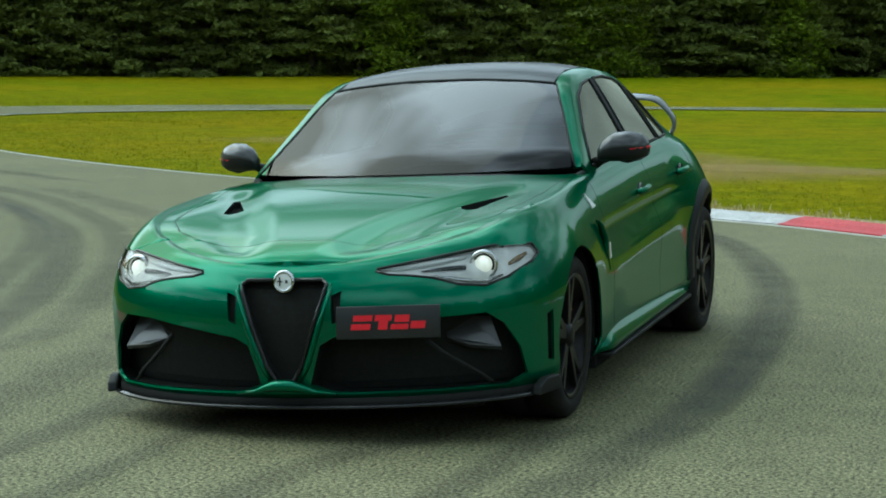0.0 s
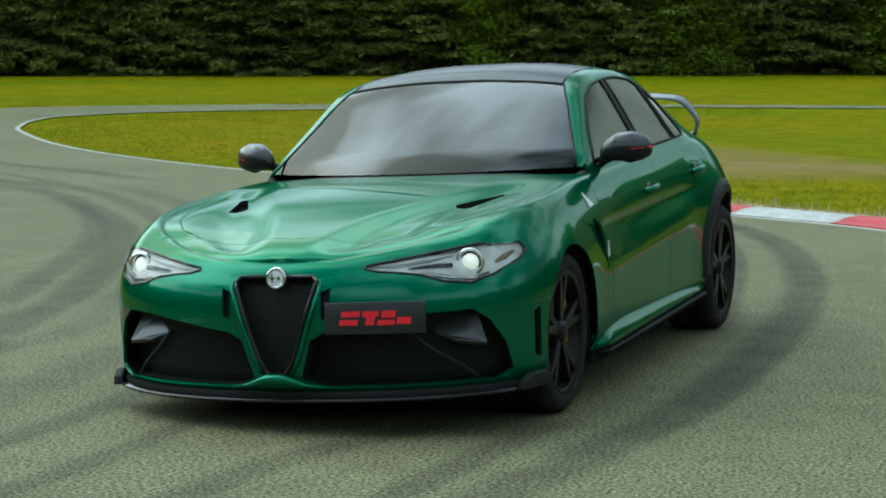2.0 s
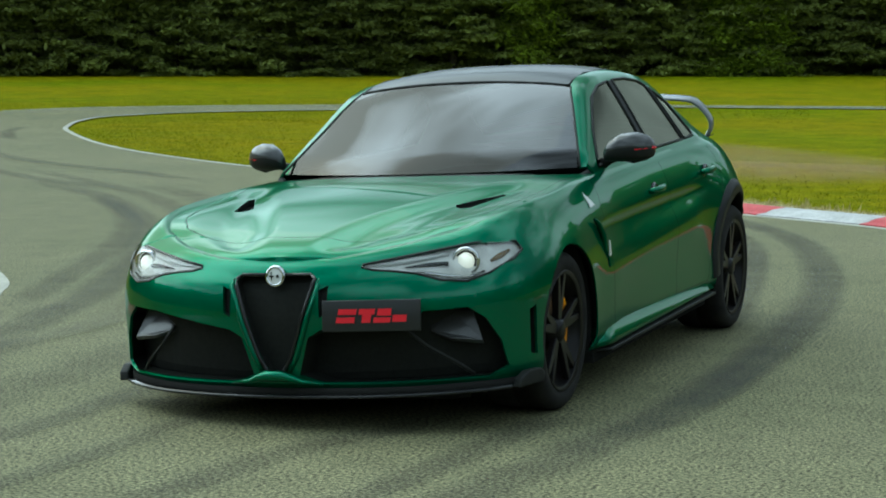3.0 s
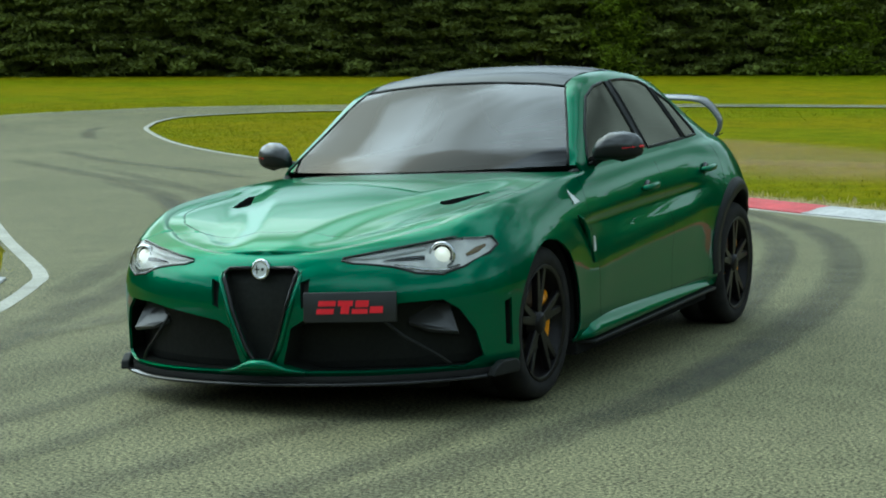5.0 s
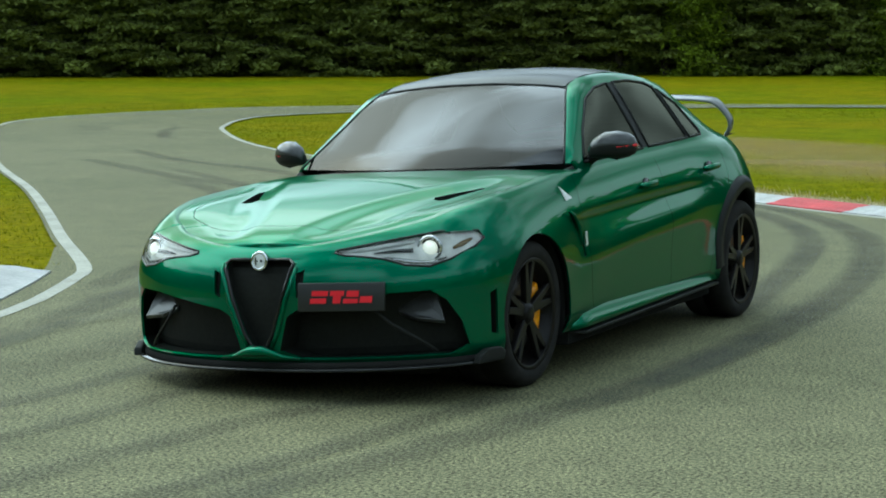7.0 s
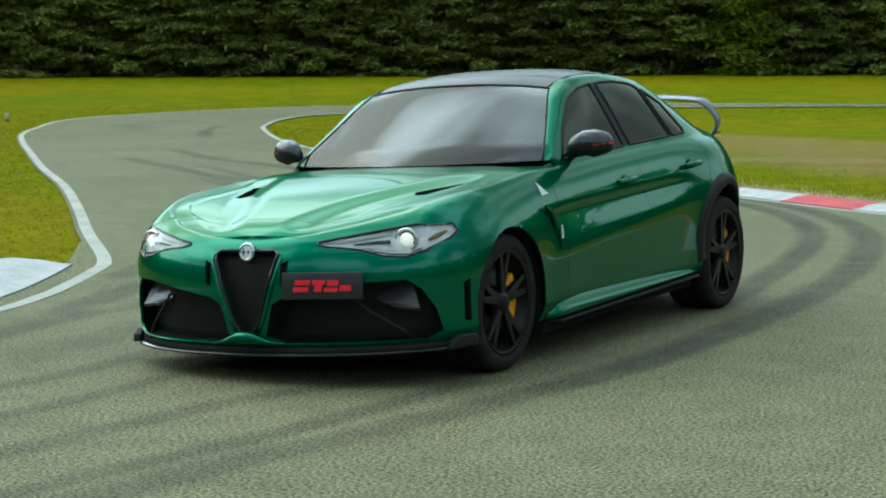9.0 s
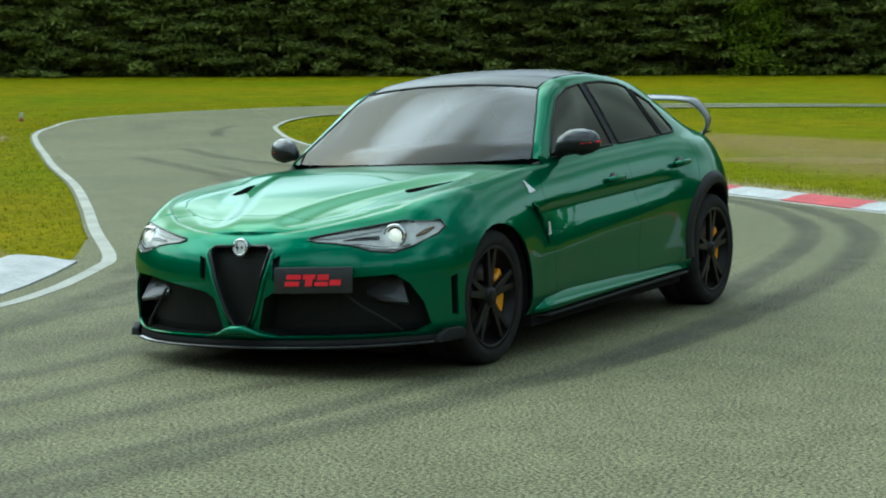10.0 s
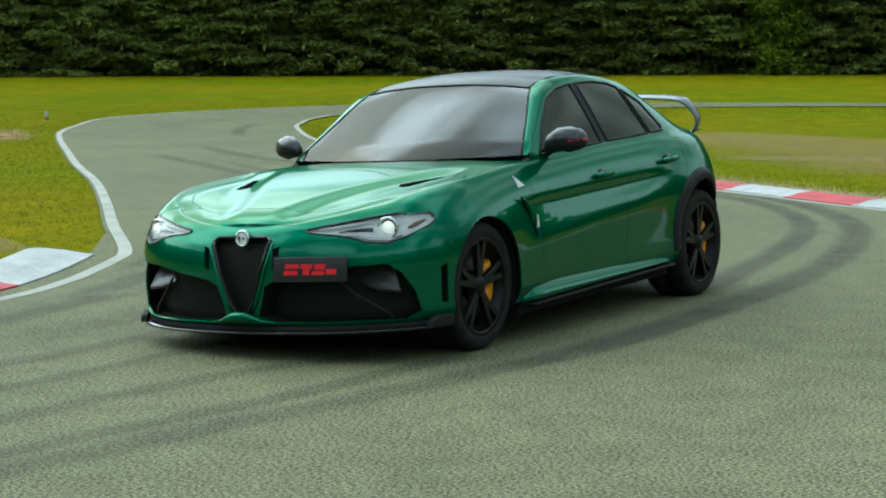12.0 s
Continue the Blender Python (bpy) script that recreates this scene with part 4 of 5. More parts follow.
    part("windscreen", panel(whole(screen), 0.002), GLASS, CAR, "dark windscreen reflecting the clouds", at=LEAN)
    part("roof_panel", panel(whole(roof), 0.002), ROOF, CAR, "grey carbon-fibre roof", at=LEAN)
    part("rear_window", panel(whole(back), 0.003), GLASS, CAR, "dark tinted glass", at=LEAN)
    for nm, q in (("front_side_window", w_front), ("rear_side_window", w_rear), ("quarter_window", w_quarter)):
        both(nm, panel(q, 0.004), SIDE_GLASS, "dark tinted glass")
    both("door_pillar", panel(pillar, 0.004), BLACK, "black pillar")
    both("rear_pillar", panel(pillar_c, 0.004), BLACK, "black pillar")
    # nose openings
    part("shield_grille", recess(whole(shield), (0, 0.045, 0)), MESHM, CAR, "black triangular shield grille", smooth=False, at=LEAN)
    both("lower_intake", recess(intake, (0, 0.13, 0)), MESHM, "deep black air intake", smooth=False)
    both("grille_slot", recess(slot, (0, 0.03, 0)), BLACK, smooth=False)
    both("air_curtain", recess(curtain, (-0.05, 0.02, 0)), BLACK, "narrow upright black slot", smooth=False)
    both("fender_vent", recess(vent, (-0.035, 0, 0)), BLACK, "black slanted vent", smooth=False)
    # headlamps
    for flip in (False, True):
        cover = flipped(lamp) if flip else copy_faces(lamp.faces)
        s = -1 if flip else 1
        bowl = part("headlamp", recess(cover, (-0.006 * s, 0.022, 0)), REFLECT, CAR, "swept clear headlamp with a round lit projector", smooth=False, at=LEAN)
        lens = copy_faces(cover.faces)
        cover.free()
        lens_ob = part("lens", panel(lens, 0.004), LENS, bowl, "clear plastic cover")
        lens_ob.visible_shadow = False
        rim = bmesh.new()
        tube(rim, [on_nose(x * s, z, 0.0) for x, z in lamp_shape], 0.0055, True)
        part("lamp_rim", rim, GLOSS, bowl, "black surround")
        pr = bmesh.new()
        c = on_nose(0.738 * s, 0.695, -0.036)
        d = Vector((0.22 * s, -1, 0.02)).normalized()
        lathe(pr, c, d, [(0.0, 0.056), (0.022, 0.057), (0.029, 0.052), (0.028, 0.046), (0.012, 0.042)], 24)
        part("projector_ring", pr, CHROME, bowl, "chrome ring")
        pr = bmesh.new()
        lathe(pr, c, d, [(0.002, 0.045), (0.012, 0.043), (0.014, 0.036), (0.010, 0.030)], 24)
        part("projector_barrel", pr, GLOSS, bowl, "black barrel round the lens")
        pr = bmesh.new()
        lathe(pr, c, d, [(0.036, 0.001), (0.034, 0.014), (0.028, 0.027), (0.017, 0.034), (0.0, 0.036)], 24)
        part("projector", pr, LAMP, bowl, "lit round projector lens")
        for nm, line, r, mat, note in (
                ("light_strip", ((0.370, 0.696), (0.45, 0.700), (0.53, 0.708), (0.61, 0.718), (0.665, 0.726)), (0.004, 0.009, 0.011, 0.010, 0.007), WHITE, "white light strip"),
                ("lamp_bezel", ((0.520, 0.685), (0.57, 0.689), (0.62, 0.691), (0.672, 0.690)), (0.002, 0.006, 0.009, 0.010), GLOSS, "black inner bezel"),
                ("lower_reflector", ((0.565, 0.668), (0.62, 0.656), (0.68, 0.643), (0.75, 0.636), (0.80, 0.654)), (0.003, 0.008, 0.009, 0.008, 0.004), CHROME, "chrome lower reflector"),
                ("side_marker", ((0.815, 0.690), (0.84, 0.705), (0.862, 0.722)), (0.006, 0.013, 0.006), SMOKE, "smoky amber side reflector")):
            fin = bmesh.new()
            tube(fin, [on_nose(x * s, z, -0.016) for x, z in line], r, False, 8)
            part(nm, fin, mat, bowl, note)
    lamp.free()
    return hood, nose, doors_f, doors_r


def tube(bm, pts, r, closed, sides=6, flat=1.0):
    """A round bead along points."""
    n = len(pts)
    rings = []
    for i, p in enumerate(pts):
        a = pts[(i - 1) % n] if closed or i else p
        b = pts[(i + 1) % n] if closed or i < n - 1 else p
        d = (Vector(b) - Vector(a)).normalized()
        s = d.cross(Vector((0.1, 0.2, 1))).normalized()
        t = d.cross(s)
        rr = r[i] if isinstance(r, (list, tuple)) else r
        rings.append([bm.verts.new(Vector(p) + (s * math.cos(q) + t * math.sin(q) * flat) * rr) for q in (2 * math.pi * k / sides for k in range(sides))])
    for i in range(n if closed else n - 1):
        a, b = rings[i], rings[(i + 1) % n]
        for k in range(sides):
            bm.faces.new((a[k], a[(k + 1) % sides], b[(k + 1) % sides], b[k]))
    if not closed:
        bm.faces.new(rings[0][::-1])
        bm.faces.new(rings[-1])
    bmesh.ops.recalc_face_normals(bm, faces=bm.faces[:])


def lathe(bm, c, axis, profile, sides):
    """A turned form: (distance along the axis, radius) pairs."""
    axis = Vector(axis).normalized()
    s = axis.orthogonal().normalized()
    t = axis.cross(s)
    rings = []
    for h, r in profile:
        rings.append([bm.verts.new(Vector(c) + axis * h + (s * math.cos(q) + t * math.sin(q)) * r) for q in (2 * math.pi * k / sides for k in range(sides))])
    for a, b in zip(rings, rings[1:]):
        for k in range(sides):
            bm.faces.new((a[k], a[(k + 1) % sides], b[(k + 1) % sides], b[k]))
    bmesh.ops.recalc_face_normals(bm, faces=bm.faces[:])


def on_nose(x, z, out):
    """The point of the front skin at a width x and height z, and out metres before it."""
    ax = abs(x)
    best = None
    for i in range(len(RING) // 2):
        v = min(max((z - RING[i][2]) / (RING[i][3] - RING[i][2]), 0), 1)
        p = skin(i, v)
        if best and best[0].x <= ax <= p.x:
            w = (ax - best[0].x) / max(p.x - best[0].x, 1e-6)
            q = best[0].lerp(p, w)
            n = RING_N[i]
            return Vector(((q.x + n[0] * out) * (1 if x >= 0 else -1), q.y + n[1] * out, z))
        best = (p, i)
    return Vector((x, -0.3, z))


def box_mesh(bm, pts_a, pts_b):
    """A closed prism between two outlines with as many corners."""
    a = [bm.verts.new(p) for p in pts_a]
    b = [bm.verts.new(p) for p in pts_b]
    bm.faces.new(a[::-1])
    bm.faces.new(b)
    n = len(a)
    for i in range(n):
        bm.faces.new((a[i], a[(i + 1) % n], b[(i + 1) % n], b[i]))
    bmesh.ops.recalc_face_normals(bm, faces=bm.faces[:])


def bevelled(bm, w, seg=2):
    bmesh.ops.bevel(bm, geom=bm.edges[:], offset=w, segments=seg, profile=0.6, affect="EDGES")
    return bm


def sweep_ring(section, lo, hi, side, scale=None):
    """Sweeps a section (outward offset, height) along the body outline between two samples."""
    bm = bmesh.new()
    prev = None
    for i in range(lo, hi):
        k = scale(i) if scale else 1.0
        row = []
        for o, z in section(i) if callable(section) else section:
            x, y = RING[i][0] + RING_N[i][0] * o, RING[i][1] + RING_N[i][1] * o
            row.append(bm.verts.new((x * side if i else 0, y, z)))
        if prev:
            n = len(row)
            for q in range(n):
                bm.faces.new((prev[q], prev[(q + 1) % n], row[(q + 1) % n], row[q]))
        else:
            bm.faces.new(row)
        prev = row
    bm.faces.new(prev)
    bmesh.ops.recalc_face_normals(bm, faces=bm.faces[:])
    return bm


HOOD, NOSE, DOORS_F, DOORS_R = build_body()


def ring_at(y):
    return next(i for i in range(len(RING)) if RING[i][1] > y)


def roof_point(x, y, lift):
    """A point of the windscreen or roof surface."""
    yk = y
    for _ in range(12):
        w = min(abs(x) / RAIL_X(yk), 1)
        yk = y + BOW(yk) * (1 - w * w)
    cz = ROOF_Z(yk - BOW(yk))
    return Vector((x, y, cz + (RAIL_Z(yk) - cz) * w ** 2.6 + lift))


def screen_seal():
    bm = bmesh.new()
    top = [(-0.548, 1.330), (-0.43, 1.314), (-0.30, 1.298), (-0.15, 1.292), (0, 1.288), (0.15, 1.292), (0.30, 1.298), (0.43, 1.314), (0.548, 1.330)]
    tube(bm, [roof_point(x, y, 0.0) for x, y in top], 0.0075, False, 6)
    part("screen_seal", bm, BLACK, CAR, "black seal above the windscreen", at=LEAN)
    for s in (1, -1):
        bm = bmesh.new()
        tube(bm, [roof_point(s * x, y, 0.0) for x, y in ((0.553, 1.325), (0.572, 1.268), (0.609, 1.175), (0.646, 1.08), (0.684, 0.98), (0.722, 0.88), (0.752, 0.80))], 0.0055, False, 6)
        part("screen_seal", bm, BLACK, CAR, at=LEAN)
        bm = bmesh.new()
        tube(bm, [roof_point(s * x, y, 0.0) for x, y in ((0.541, 1.345), (0.536, 1.40), (0.530, 1.60), (0.527, 1.9), (0.525, 2.30), (0.521, 2.60))], 0.005, False, 6)
        part("roof_seam", bm, BLACK, CAR, at=LEAN)


screen_seal()


def cowl():
    """The black scuttle that closes the gap between the bonnet and the windscreen."""
    bm = bmesh.new()
    half = [(0.0, 0.485), (0.18, 0.500), (0.35, 0.528), (0.50, 0.590), (0.60, 0.640), (0.70, 0.700), (0.755, 0.770), (0.780, 0.815)]
    line = [(-x, y) for x, y in half[:0:-1]] + half
    tube(bm, [roof_point(x, y + 0.02, -0.046) for x, y in line], [0.020, 0.026, 0.034] + [0.040] * 9 + [0.034, 0.026, 0.020], False, 8, 0.8)
    part("cowl", bm, BLACK, CAR, "black scuttle under the windscreen", at=LEAN)


cowl()


def front_trim():
    # splitter, valance and end fences
    hi = ring_at(-0.42)
    sp = sweep_ring([(-0.14, 0.184), (0.006, 0.183), (0.013, 0.187), (0.010, 0.196), (-0.02, 0.199), (-0.14, 0.199)], 0, hi, 1)
    spl = part("splitter", whole_join(sp), GLOSS, CAR, "black front splitter", at=LEAN)
    va = sweep_ring([(-0.10, 0.185), (-0.012, 0.185), (-0.012, 0.222), (-0.10, 0.222)], 0, ring_at(-0.33), 1)
    part("valance", whole_join(va), INSIDE, CAR, at=LEAN)
    for s in (1, -1):
        bm = bmesh.new()
        plan = [(0.872, -0.545, 0.186), (0.912, -0.365, 0.186), (0.916, -0.360, 0.224), (0.912, -0.390, 0.244), (0.892, -0.480, 0.248), (0.876, -0.535, 0.222)]
        face = [Vector((x * s, y, z)) for x, y, z in plan]
        box_mesh(bm, face, [p + Vector((0.038 * s, -0.012, 0)) for p in face])
        part("splitter_fence", bevelled(bm, 0.009, 3), BLACK, spl, "black upright end plate")
    # chin below the shield
    bm = bmesh.new()
    pts = [(-0.20, -0.872, 0.243), (-0.12, -0.885, 0.252), (-0.06, -0.897, 0.272), (-0.03, -0.902, 0.278), (0.03, -0.902, 0.278), (0.06, -0.897, 0.272), (0.12, -0.885, 0.252), (0.20, -0.872, 0.243)]
    tube(bm, pts, (0.006, 0.010, 0.018, 0.023, 0.023, 0.018, 0.010, 0.006), False, 8)
    part("chin", bm, PAINT, NOSE)
    # shield frame
    for s in (1, -1):
        bm = bmesh.new()
        line = [(0.0, 0.670), (0.150, 0.670), (0.170, 0.655), (0.168, 0.630), (0.12, 0.49), (0.072, 0.350), (0.035, 0.288), (0.0, 0.278)]
        tube(bm, [on_nose(x * s if x else 1e-4 * s, z, 0.004) for x, z in line], 0.0085, False, 8)
        part("shield_frame", bm, GLOSS, NOSE, "dark gloss frame")
        bm = bmesh.new()
        line = [(0.186, 0.655), (0.188, 0.628), (0.142, 0.49), (0.092, 0.350), (0.058, 0.285)]
        tube(bm, [on_nose(x * s, z, 0.0) for x, z in line], (0.004, 0.010, 0.013, 0.013, 0.008), False, 8)
        part("shield_flank", bm, PAINT, NOSE)
        # winglet in the intake
        bm = bmesh.new()
        f = [on_nose(0.63 * s, 0.425, -0.100), on_nose(0.70 * s, 0.398, -0.055), on_nose(0.79 * s, 0.385, -0.010)]
        g = [on_nose(0.64 * s, 0.485, -0.150), on_nose(0.72 * s, 0.500, -0.115), on_nose(0.785 * s, 0.500, -0.075)]
        top = f + g[::-1]
        box_mesh(bm, top, [p + Vector((0, 0.012, -0.016)) for p in top])
        part("intake_winglet", bevelled(bm, 0.003), WINGLET, CAR, "satin grey carbon winglet", at=LEAN, smooth=False)
        bm = bmesh.new()
        tube(bm, [on_nose(0.52 * s, 0.455, -0.03), on_nose(0.60 * s, 0.38, -0.03), on_nose(0.72 * s, 0.29, -0.03), on_nose(0.76 * s, 0.25, -0.03)], 0.008, False, 6)
        part("intake_strut", bm, BLACK, CAR, at=LEAN)
    # badge
    bm = bmesh.new()
    c = on_nose(0.0001, 0.664, 0.0)
    d = Vector((0, -1, 0.12))
    lathe(bm, c, d, [(0.0, 0.044), (0.012, 0.044), (0.018, 0.040), (0.018, 0.033), (0.014, 0.031)], 28)
    bd = part("badge", bm, CHROME, CAR, "round chrome badge", at=LEAN)
    bm = bmesh.new()
    lathe(bm, c + Vector((0, -0.002, 0)), d, [(0.012, 0.0315), (0.0145, 0.015), (0.015, 0.0005)], 24)
    part("badge_face", bm, WHITE, bd, "pale enamel face")
    for px, w, h in ((-0.014, 0.004, 0.034), (0.013, 0.009, 0.012), (-0.014, 0.020, 0.005)):
        bm = bmesh.new()
        q = c + Vector((px, -0.017, 0.002))
        pts = [q + Vector((a * w / 2, 0, b * h / 2)) for a, b in ((-1, -1), (1, -1), (1, 1), (-1, 1))]
        box_mesh(bm, pts, [p + Vector((0, -0.003, 0)) for p in pts])
        part("badge_device", bm, GLOSS, bd, "dark plain device", smooth=False)


def whole_join(bm):
    out = whole(bm)
    bm.free()
    drop = [f for f in out.faces if all(abs(v.co.x) < 1e-5 for v in f.verts)]
    bmesh.ops.delete(out, geom=drop, context="FACES")
    return out


front_trim()


def show_plate():
    """The plate on the bumper, with plain slanted bars for its red mark."""
    a, b = Vector((0.226, -0.888, 0.575)), Vector((0.606, -0.802, 0.572))
    low = Vector((0.0, -0.012, -0.122))
    n = (b - a).cross(low).normalized()
    if n.y > 0:
        n = -n
    bm = bmesh.new()
    pts = [a, b, b + low, a + low]
    box_mesh(bm, pts, [p + n * 0.010 for p in pts])
    pl = part("show_plate", bevelled(bm, 0.003), PLATE, CAR, "black plate with a red mark", at=LEAN)

    def bar(quads):
        bm2 = bmesh.new()
        for quad in quads:
            ps = [a + (b - a) * u + low * v + n * 0.0105 for u, v in quad]
            box_mesh(bm2, ps, [p + n * 0.003 for p in ps])
        part("red_bar", bm2, RED, pl, "red painted bar", smooth=False)

    def slanted(u0, u1, v0, v1, sl=0.03):
        return [(u0 + sl * (1 - v0) * 1.4 - 0.02, v0), (u1 + sl * (1 - v0) * 1.4 - 0.02, v0), (u1 + sl * (1 - v1) * 1.4 - 0.02, v1), (u0 + sl * (1 - v1) * 1.4 - 0.02, v1)]

    bar([slanted(0.16, 0.345, 0.28, 0.46), slanted(0.15, 0.335, 0.54, 0.72)])
    bar([slanted(0.37, 0.53, 0.28, 0.46), slanted(0.41, 0.50, 0.46, 0.72)])
    bar([slanted(0.56, 0.70, 0.28, 0.50), slanted(0.53, 0.70, 0.56, 0.72)])
    bar([slanted(0.72, 0.86, 0.48, 0.70)])


show_plate()


def side_trim():
    for s, df, dr in ((1, DOORS_F[0], DOORS_R[0]), (-1, DOORS_F[1], DOORS_R[1])):
        # sill skirt
        bm = bmesh.new()
        prev = None
        for k in range(21):
            y = 0.41 + 1.99 * k / 20
            t = k / 20
            out = 0.962 - 0.012 * t
            top = 0.300 - 0.035 * t
            rows = [(0.895, top), (0.93, top - 0.015), (out, top - 0.075 + 0.03 * t), (out + 0.002, top - 0.098 + 0.05 * t), (0.90, 0.182 + 0.02 * t)]
            if k == 0:
                rows = [(0.895, 0.262), (0.915, 0.25), (0.935, 0.225), (0.935, 0.205), (0.90, 0.19)]
            row = [bm.verts.new((x * s, y, z)) for x, z in rows]
            if prev:
                for q in range(5):
                    bm.faces.new((prev[q], prev[(q + 1) % 5], row[(q + 1) % 5], row[q]))
            else:
                bm.faces.new(row)
            prev = row
        bm.faces.new(prev)
        bmesh.ops.recalc_face_normals(bm, faces=bm.faces[:])
        part("side_skirt", bm, PAINT, CAR, at=LEAN)
        bm = bmesh.new()
        a = [(0.88, 0.45, 0.176), (0.965, 0.50, 0.172), (0.968, 2.38, 0.186), (0.88, 2.42, 0.19)]
        pa = [Vector((x * s, y, z)) for x, y, z in a]
        box_mesh(bm, pa, [p + Vector((0, 0, 0.014)) for p in pa])
        part("skirt_blade", bevelled(bm, 0.004), BLACK, CAR, "black blade under the sill", at=LEAN)
        # handles
        for y, z, parent in ((1.525, 0.812, df), (2.435, 0.842, dr)):
            i = ring_at(y)
            v = (z - RING[i][2]) / (RING[i][3] - RING[i][2])
            p = skin(i, v)
            bm = bmesh.new()
            tube(bm, [Vector((s * (p.x + o), y + dy, z + dz)) for o, dy, dz in ((0.0, -0.105, -0.004), (0.020, -0.085, -0.002), (0.030, -0.03, 0), (0.030, 0.04, 0.002), (0.020, 0.09, 0.004), (0.0, 0.105, 0.005))],
                 (0.010, 0.016, 0.018, 0.018, 0.016, 0.010), False, 8)
            part("door_handle", bm, PAINT, parent)
            # thin black disc, set low: its colour stands for the shadow under the handle
            bm = bmesh.new()
            lathe(bm, Vector((s * (p.x - 0.004), y, z - 0.016)), (s, 0, 0), [(0.0, 0.05), (0.005, 0.046), (0.006, 0.001)], 16)
            for q in bm.verts:
                q.co.y = y + (q.co.y - y) * 1.3
            part("handle_shadow_disc", bm, GLOSS, parent, "black disc standing for the shadow behind and below the handle")
        # clover-free triangular badge and small script bar
        i = ring_at(0.485)
        bm = bmesh.new()
        tri = []
        for y, z in ((0.462, 0.878), (0.535, 0.818), (0.458, 0.812)):
            j = ring_at(y)
            q = skin(j, (z - RING[j][2]) / (RING[j][3] - RING[j][2]))
            tri.append(Vector((s * (q.x + 0.003), y, z)))
        box_mesh(bm, tri, [p + Vector((0.004 * s, 0, 0.001)) for p in tri])
        part("fender_badge", bm, WHITE, CAR, "small white triangular badge", at=LEAN, smooth=False)
        bm = bmesh.new()
        q = skin(ring_at(0.60), 0.56)
        pts = [Vector((s * (q.x + 0.006), y, z)) for y, z in ((0.575, 0.655), (0.590, 0.655), (0.60, 0.590), (0.575, 0.585))]
        box_mesh(bm, pts, [p + Vector((0.004 * s, 0, 0)) for p in pts])
        part("script_badge", bm, WHITE, CAR, "tiny pale badge", at=LEAN, smooth=False)
        # fin of the fender vent
        bm = bmesh.new()
        q = skin(ring_at(0.5), 0.62)
        tube(bm, [Vector((s * (q.x + 0.008), y, z)) for y, z in ((0.41, 0.765), (0.455, 0.742), (0.505, 0.69), (0.525, 0.64), (0.53, 0.58))], (0.004, 0.012, 0.017, 0.014, 0.004), False, 8, 0.6)
        part("vent_fin", bm, PAINT, CAR, at=LEAN)
        # arch flares and liners
        for cy, cz, r, w, mat, nm in ((2.82, 0.350, 0.356, 0.060, BLACK, "rear_arch_flare"),):
            bm = bmesh.new()
            prev = None
            for k in range(25):
                a = math.radians(-12 + 204 * k / 24)
                row = []
                for rr, o in ((r - 0.012, 0.0), (r - 0.012, 0.012), (r + w * 0.5, 0.014), (r + w, 0.004), (r + w, -0.02), (r - 0.012, -0.06)):
                    y, z = cy - rr * math.cos(a), cz + rr * math.sin(a)
                    i = ring_at(y)
                    v = min(max((z - RING[i][2]) / (RING[i][3] - RING[i][2]), 0), 1)
                    q = skin(i, v)
                    row.append(bm.verts.new((s * (q.x + o), y, z)))
                if prev:
                    for q in range(6):
                        bm.faces.new((prev[q], prev[(q + 1) % 6], row[(q + 1) % 6], row[q]))
                prev = row
            bmesh.ops.recalc_face_normals(bm, faces=bm.faces[:])
            part(nm, bm, mat, CAR, "black arch moulding", at=LEAN)
        for cy, cz in ((2.82, 0.350), (0.0, 0.345)):
            bm = bmesh.new()
            prev = None
            for k in range(21):
                a = math.radians(-25 + 230 * k / 20)
                row = [bm.verts.new((s * x, cy - 0.372 * math.cos(a), cz + 0.372 * math.sin(a))) for x in (0.52, 0.70, 0.915)]
                row.insert(0, bm.verts.new((s * 0.52, cy, 0.14)))
                if prev:
                    for q in range(3):
                        bm.faces.new((prev[q], prev[q + 1], row[q + 1], row[q]))
                prev = row
            part("wheel_housing", bm, INSIDE, CAR, at=LEAN)
        # black beads round the side windows
        for outline in SIDE_WINDOWS:
            ring = []
            for p, q in zip(outline, outline[1:] + outline[:1]):
                for k in range(4):
                    ring.append(house_point(p[0] + (q[0] - p[0]) * k / 4, p[1] + (q[1] - p[1]) * k / 4, s))
            bm = bmesh.new()
            tube(bm, ring, 0.0085, True, 6)
            part("window_trim", bm, BLACK, CAR, "black window surround", at=LEAN)
        # mirror
        bm = bmesh.new()
        c = Vector((0.985, 1.0, 1.045))
        rows = []
        for u, hw, hh, hd, dz in ((0.875, 0.012, 0.028, 0.03, -0.03), (0.90, 0.03, 0.050, 0.055, -0.012), (0.95, 0.05, 0.066, 0.075, 0.0), (1.01, 0.05, 0.068, 0.078, 0.002), (1.06, 0.045, 0.058, 0.062, -0.003),
                                 (1.085, 0.03, 0.040, 0.04, -0.008), (1.095, 0.01, 0.015, 0.012, -0.012)):
            ring = []
            for k in range(14):
                a = 2 * math.pi * k / 14
                ca, sa = math.cos(a), math.sin(a)
                yy = c.y + (u - 0.98) * 0.35 + (hd * ca if ca < 0 else hd * 0.45 * ca)
                ring.append(bm.verts.new((s * (u - 0.05), yy, c.z + dz + hh * (abs(sa) ** 0.8) * (1 if sa > 0 else -1))))
            rows.append(ring)
        for p, q in zip(rows, rows[1:]):
            for k in range(14):
                bm.faces.new((p[k], p[(k + 1) % 14], q[(k + 1) % 14], q[k]))
        bm.faces.new(rows[0])
        bm.faces.new(rows[-1])
        bmesh.ops.recalc_face_normals(bm, faces=bm.faces[:])
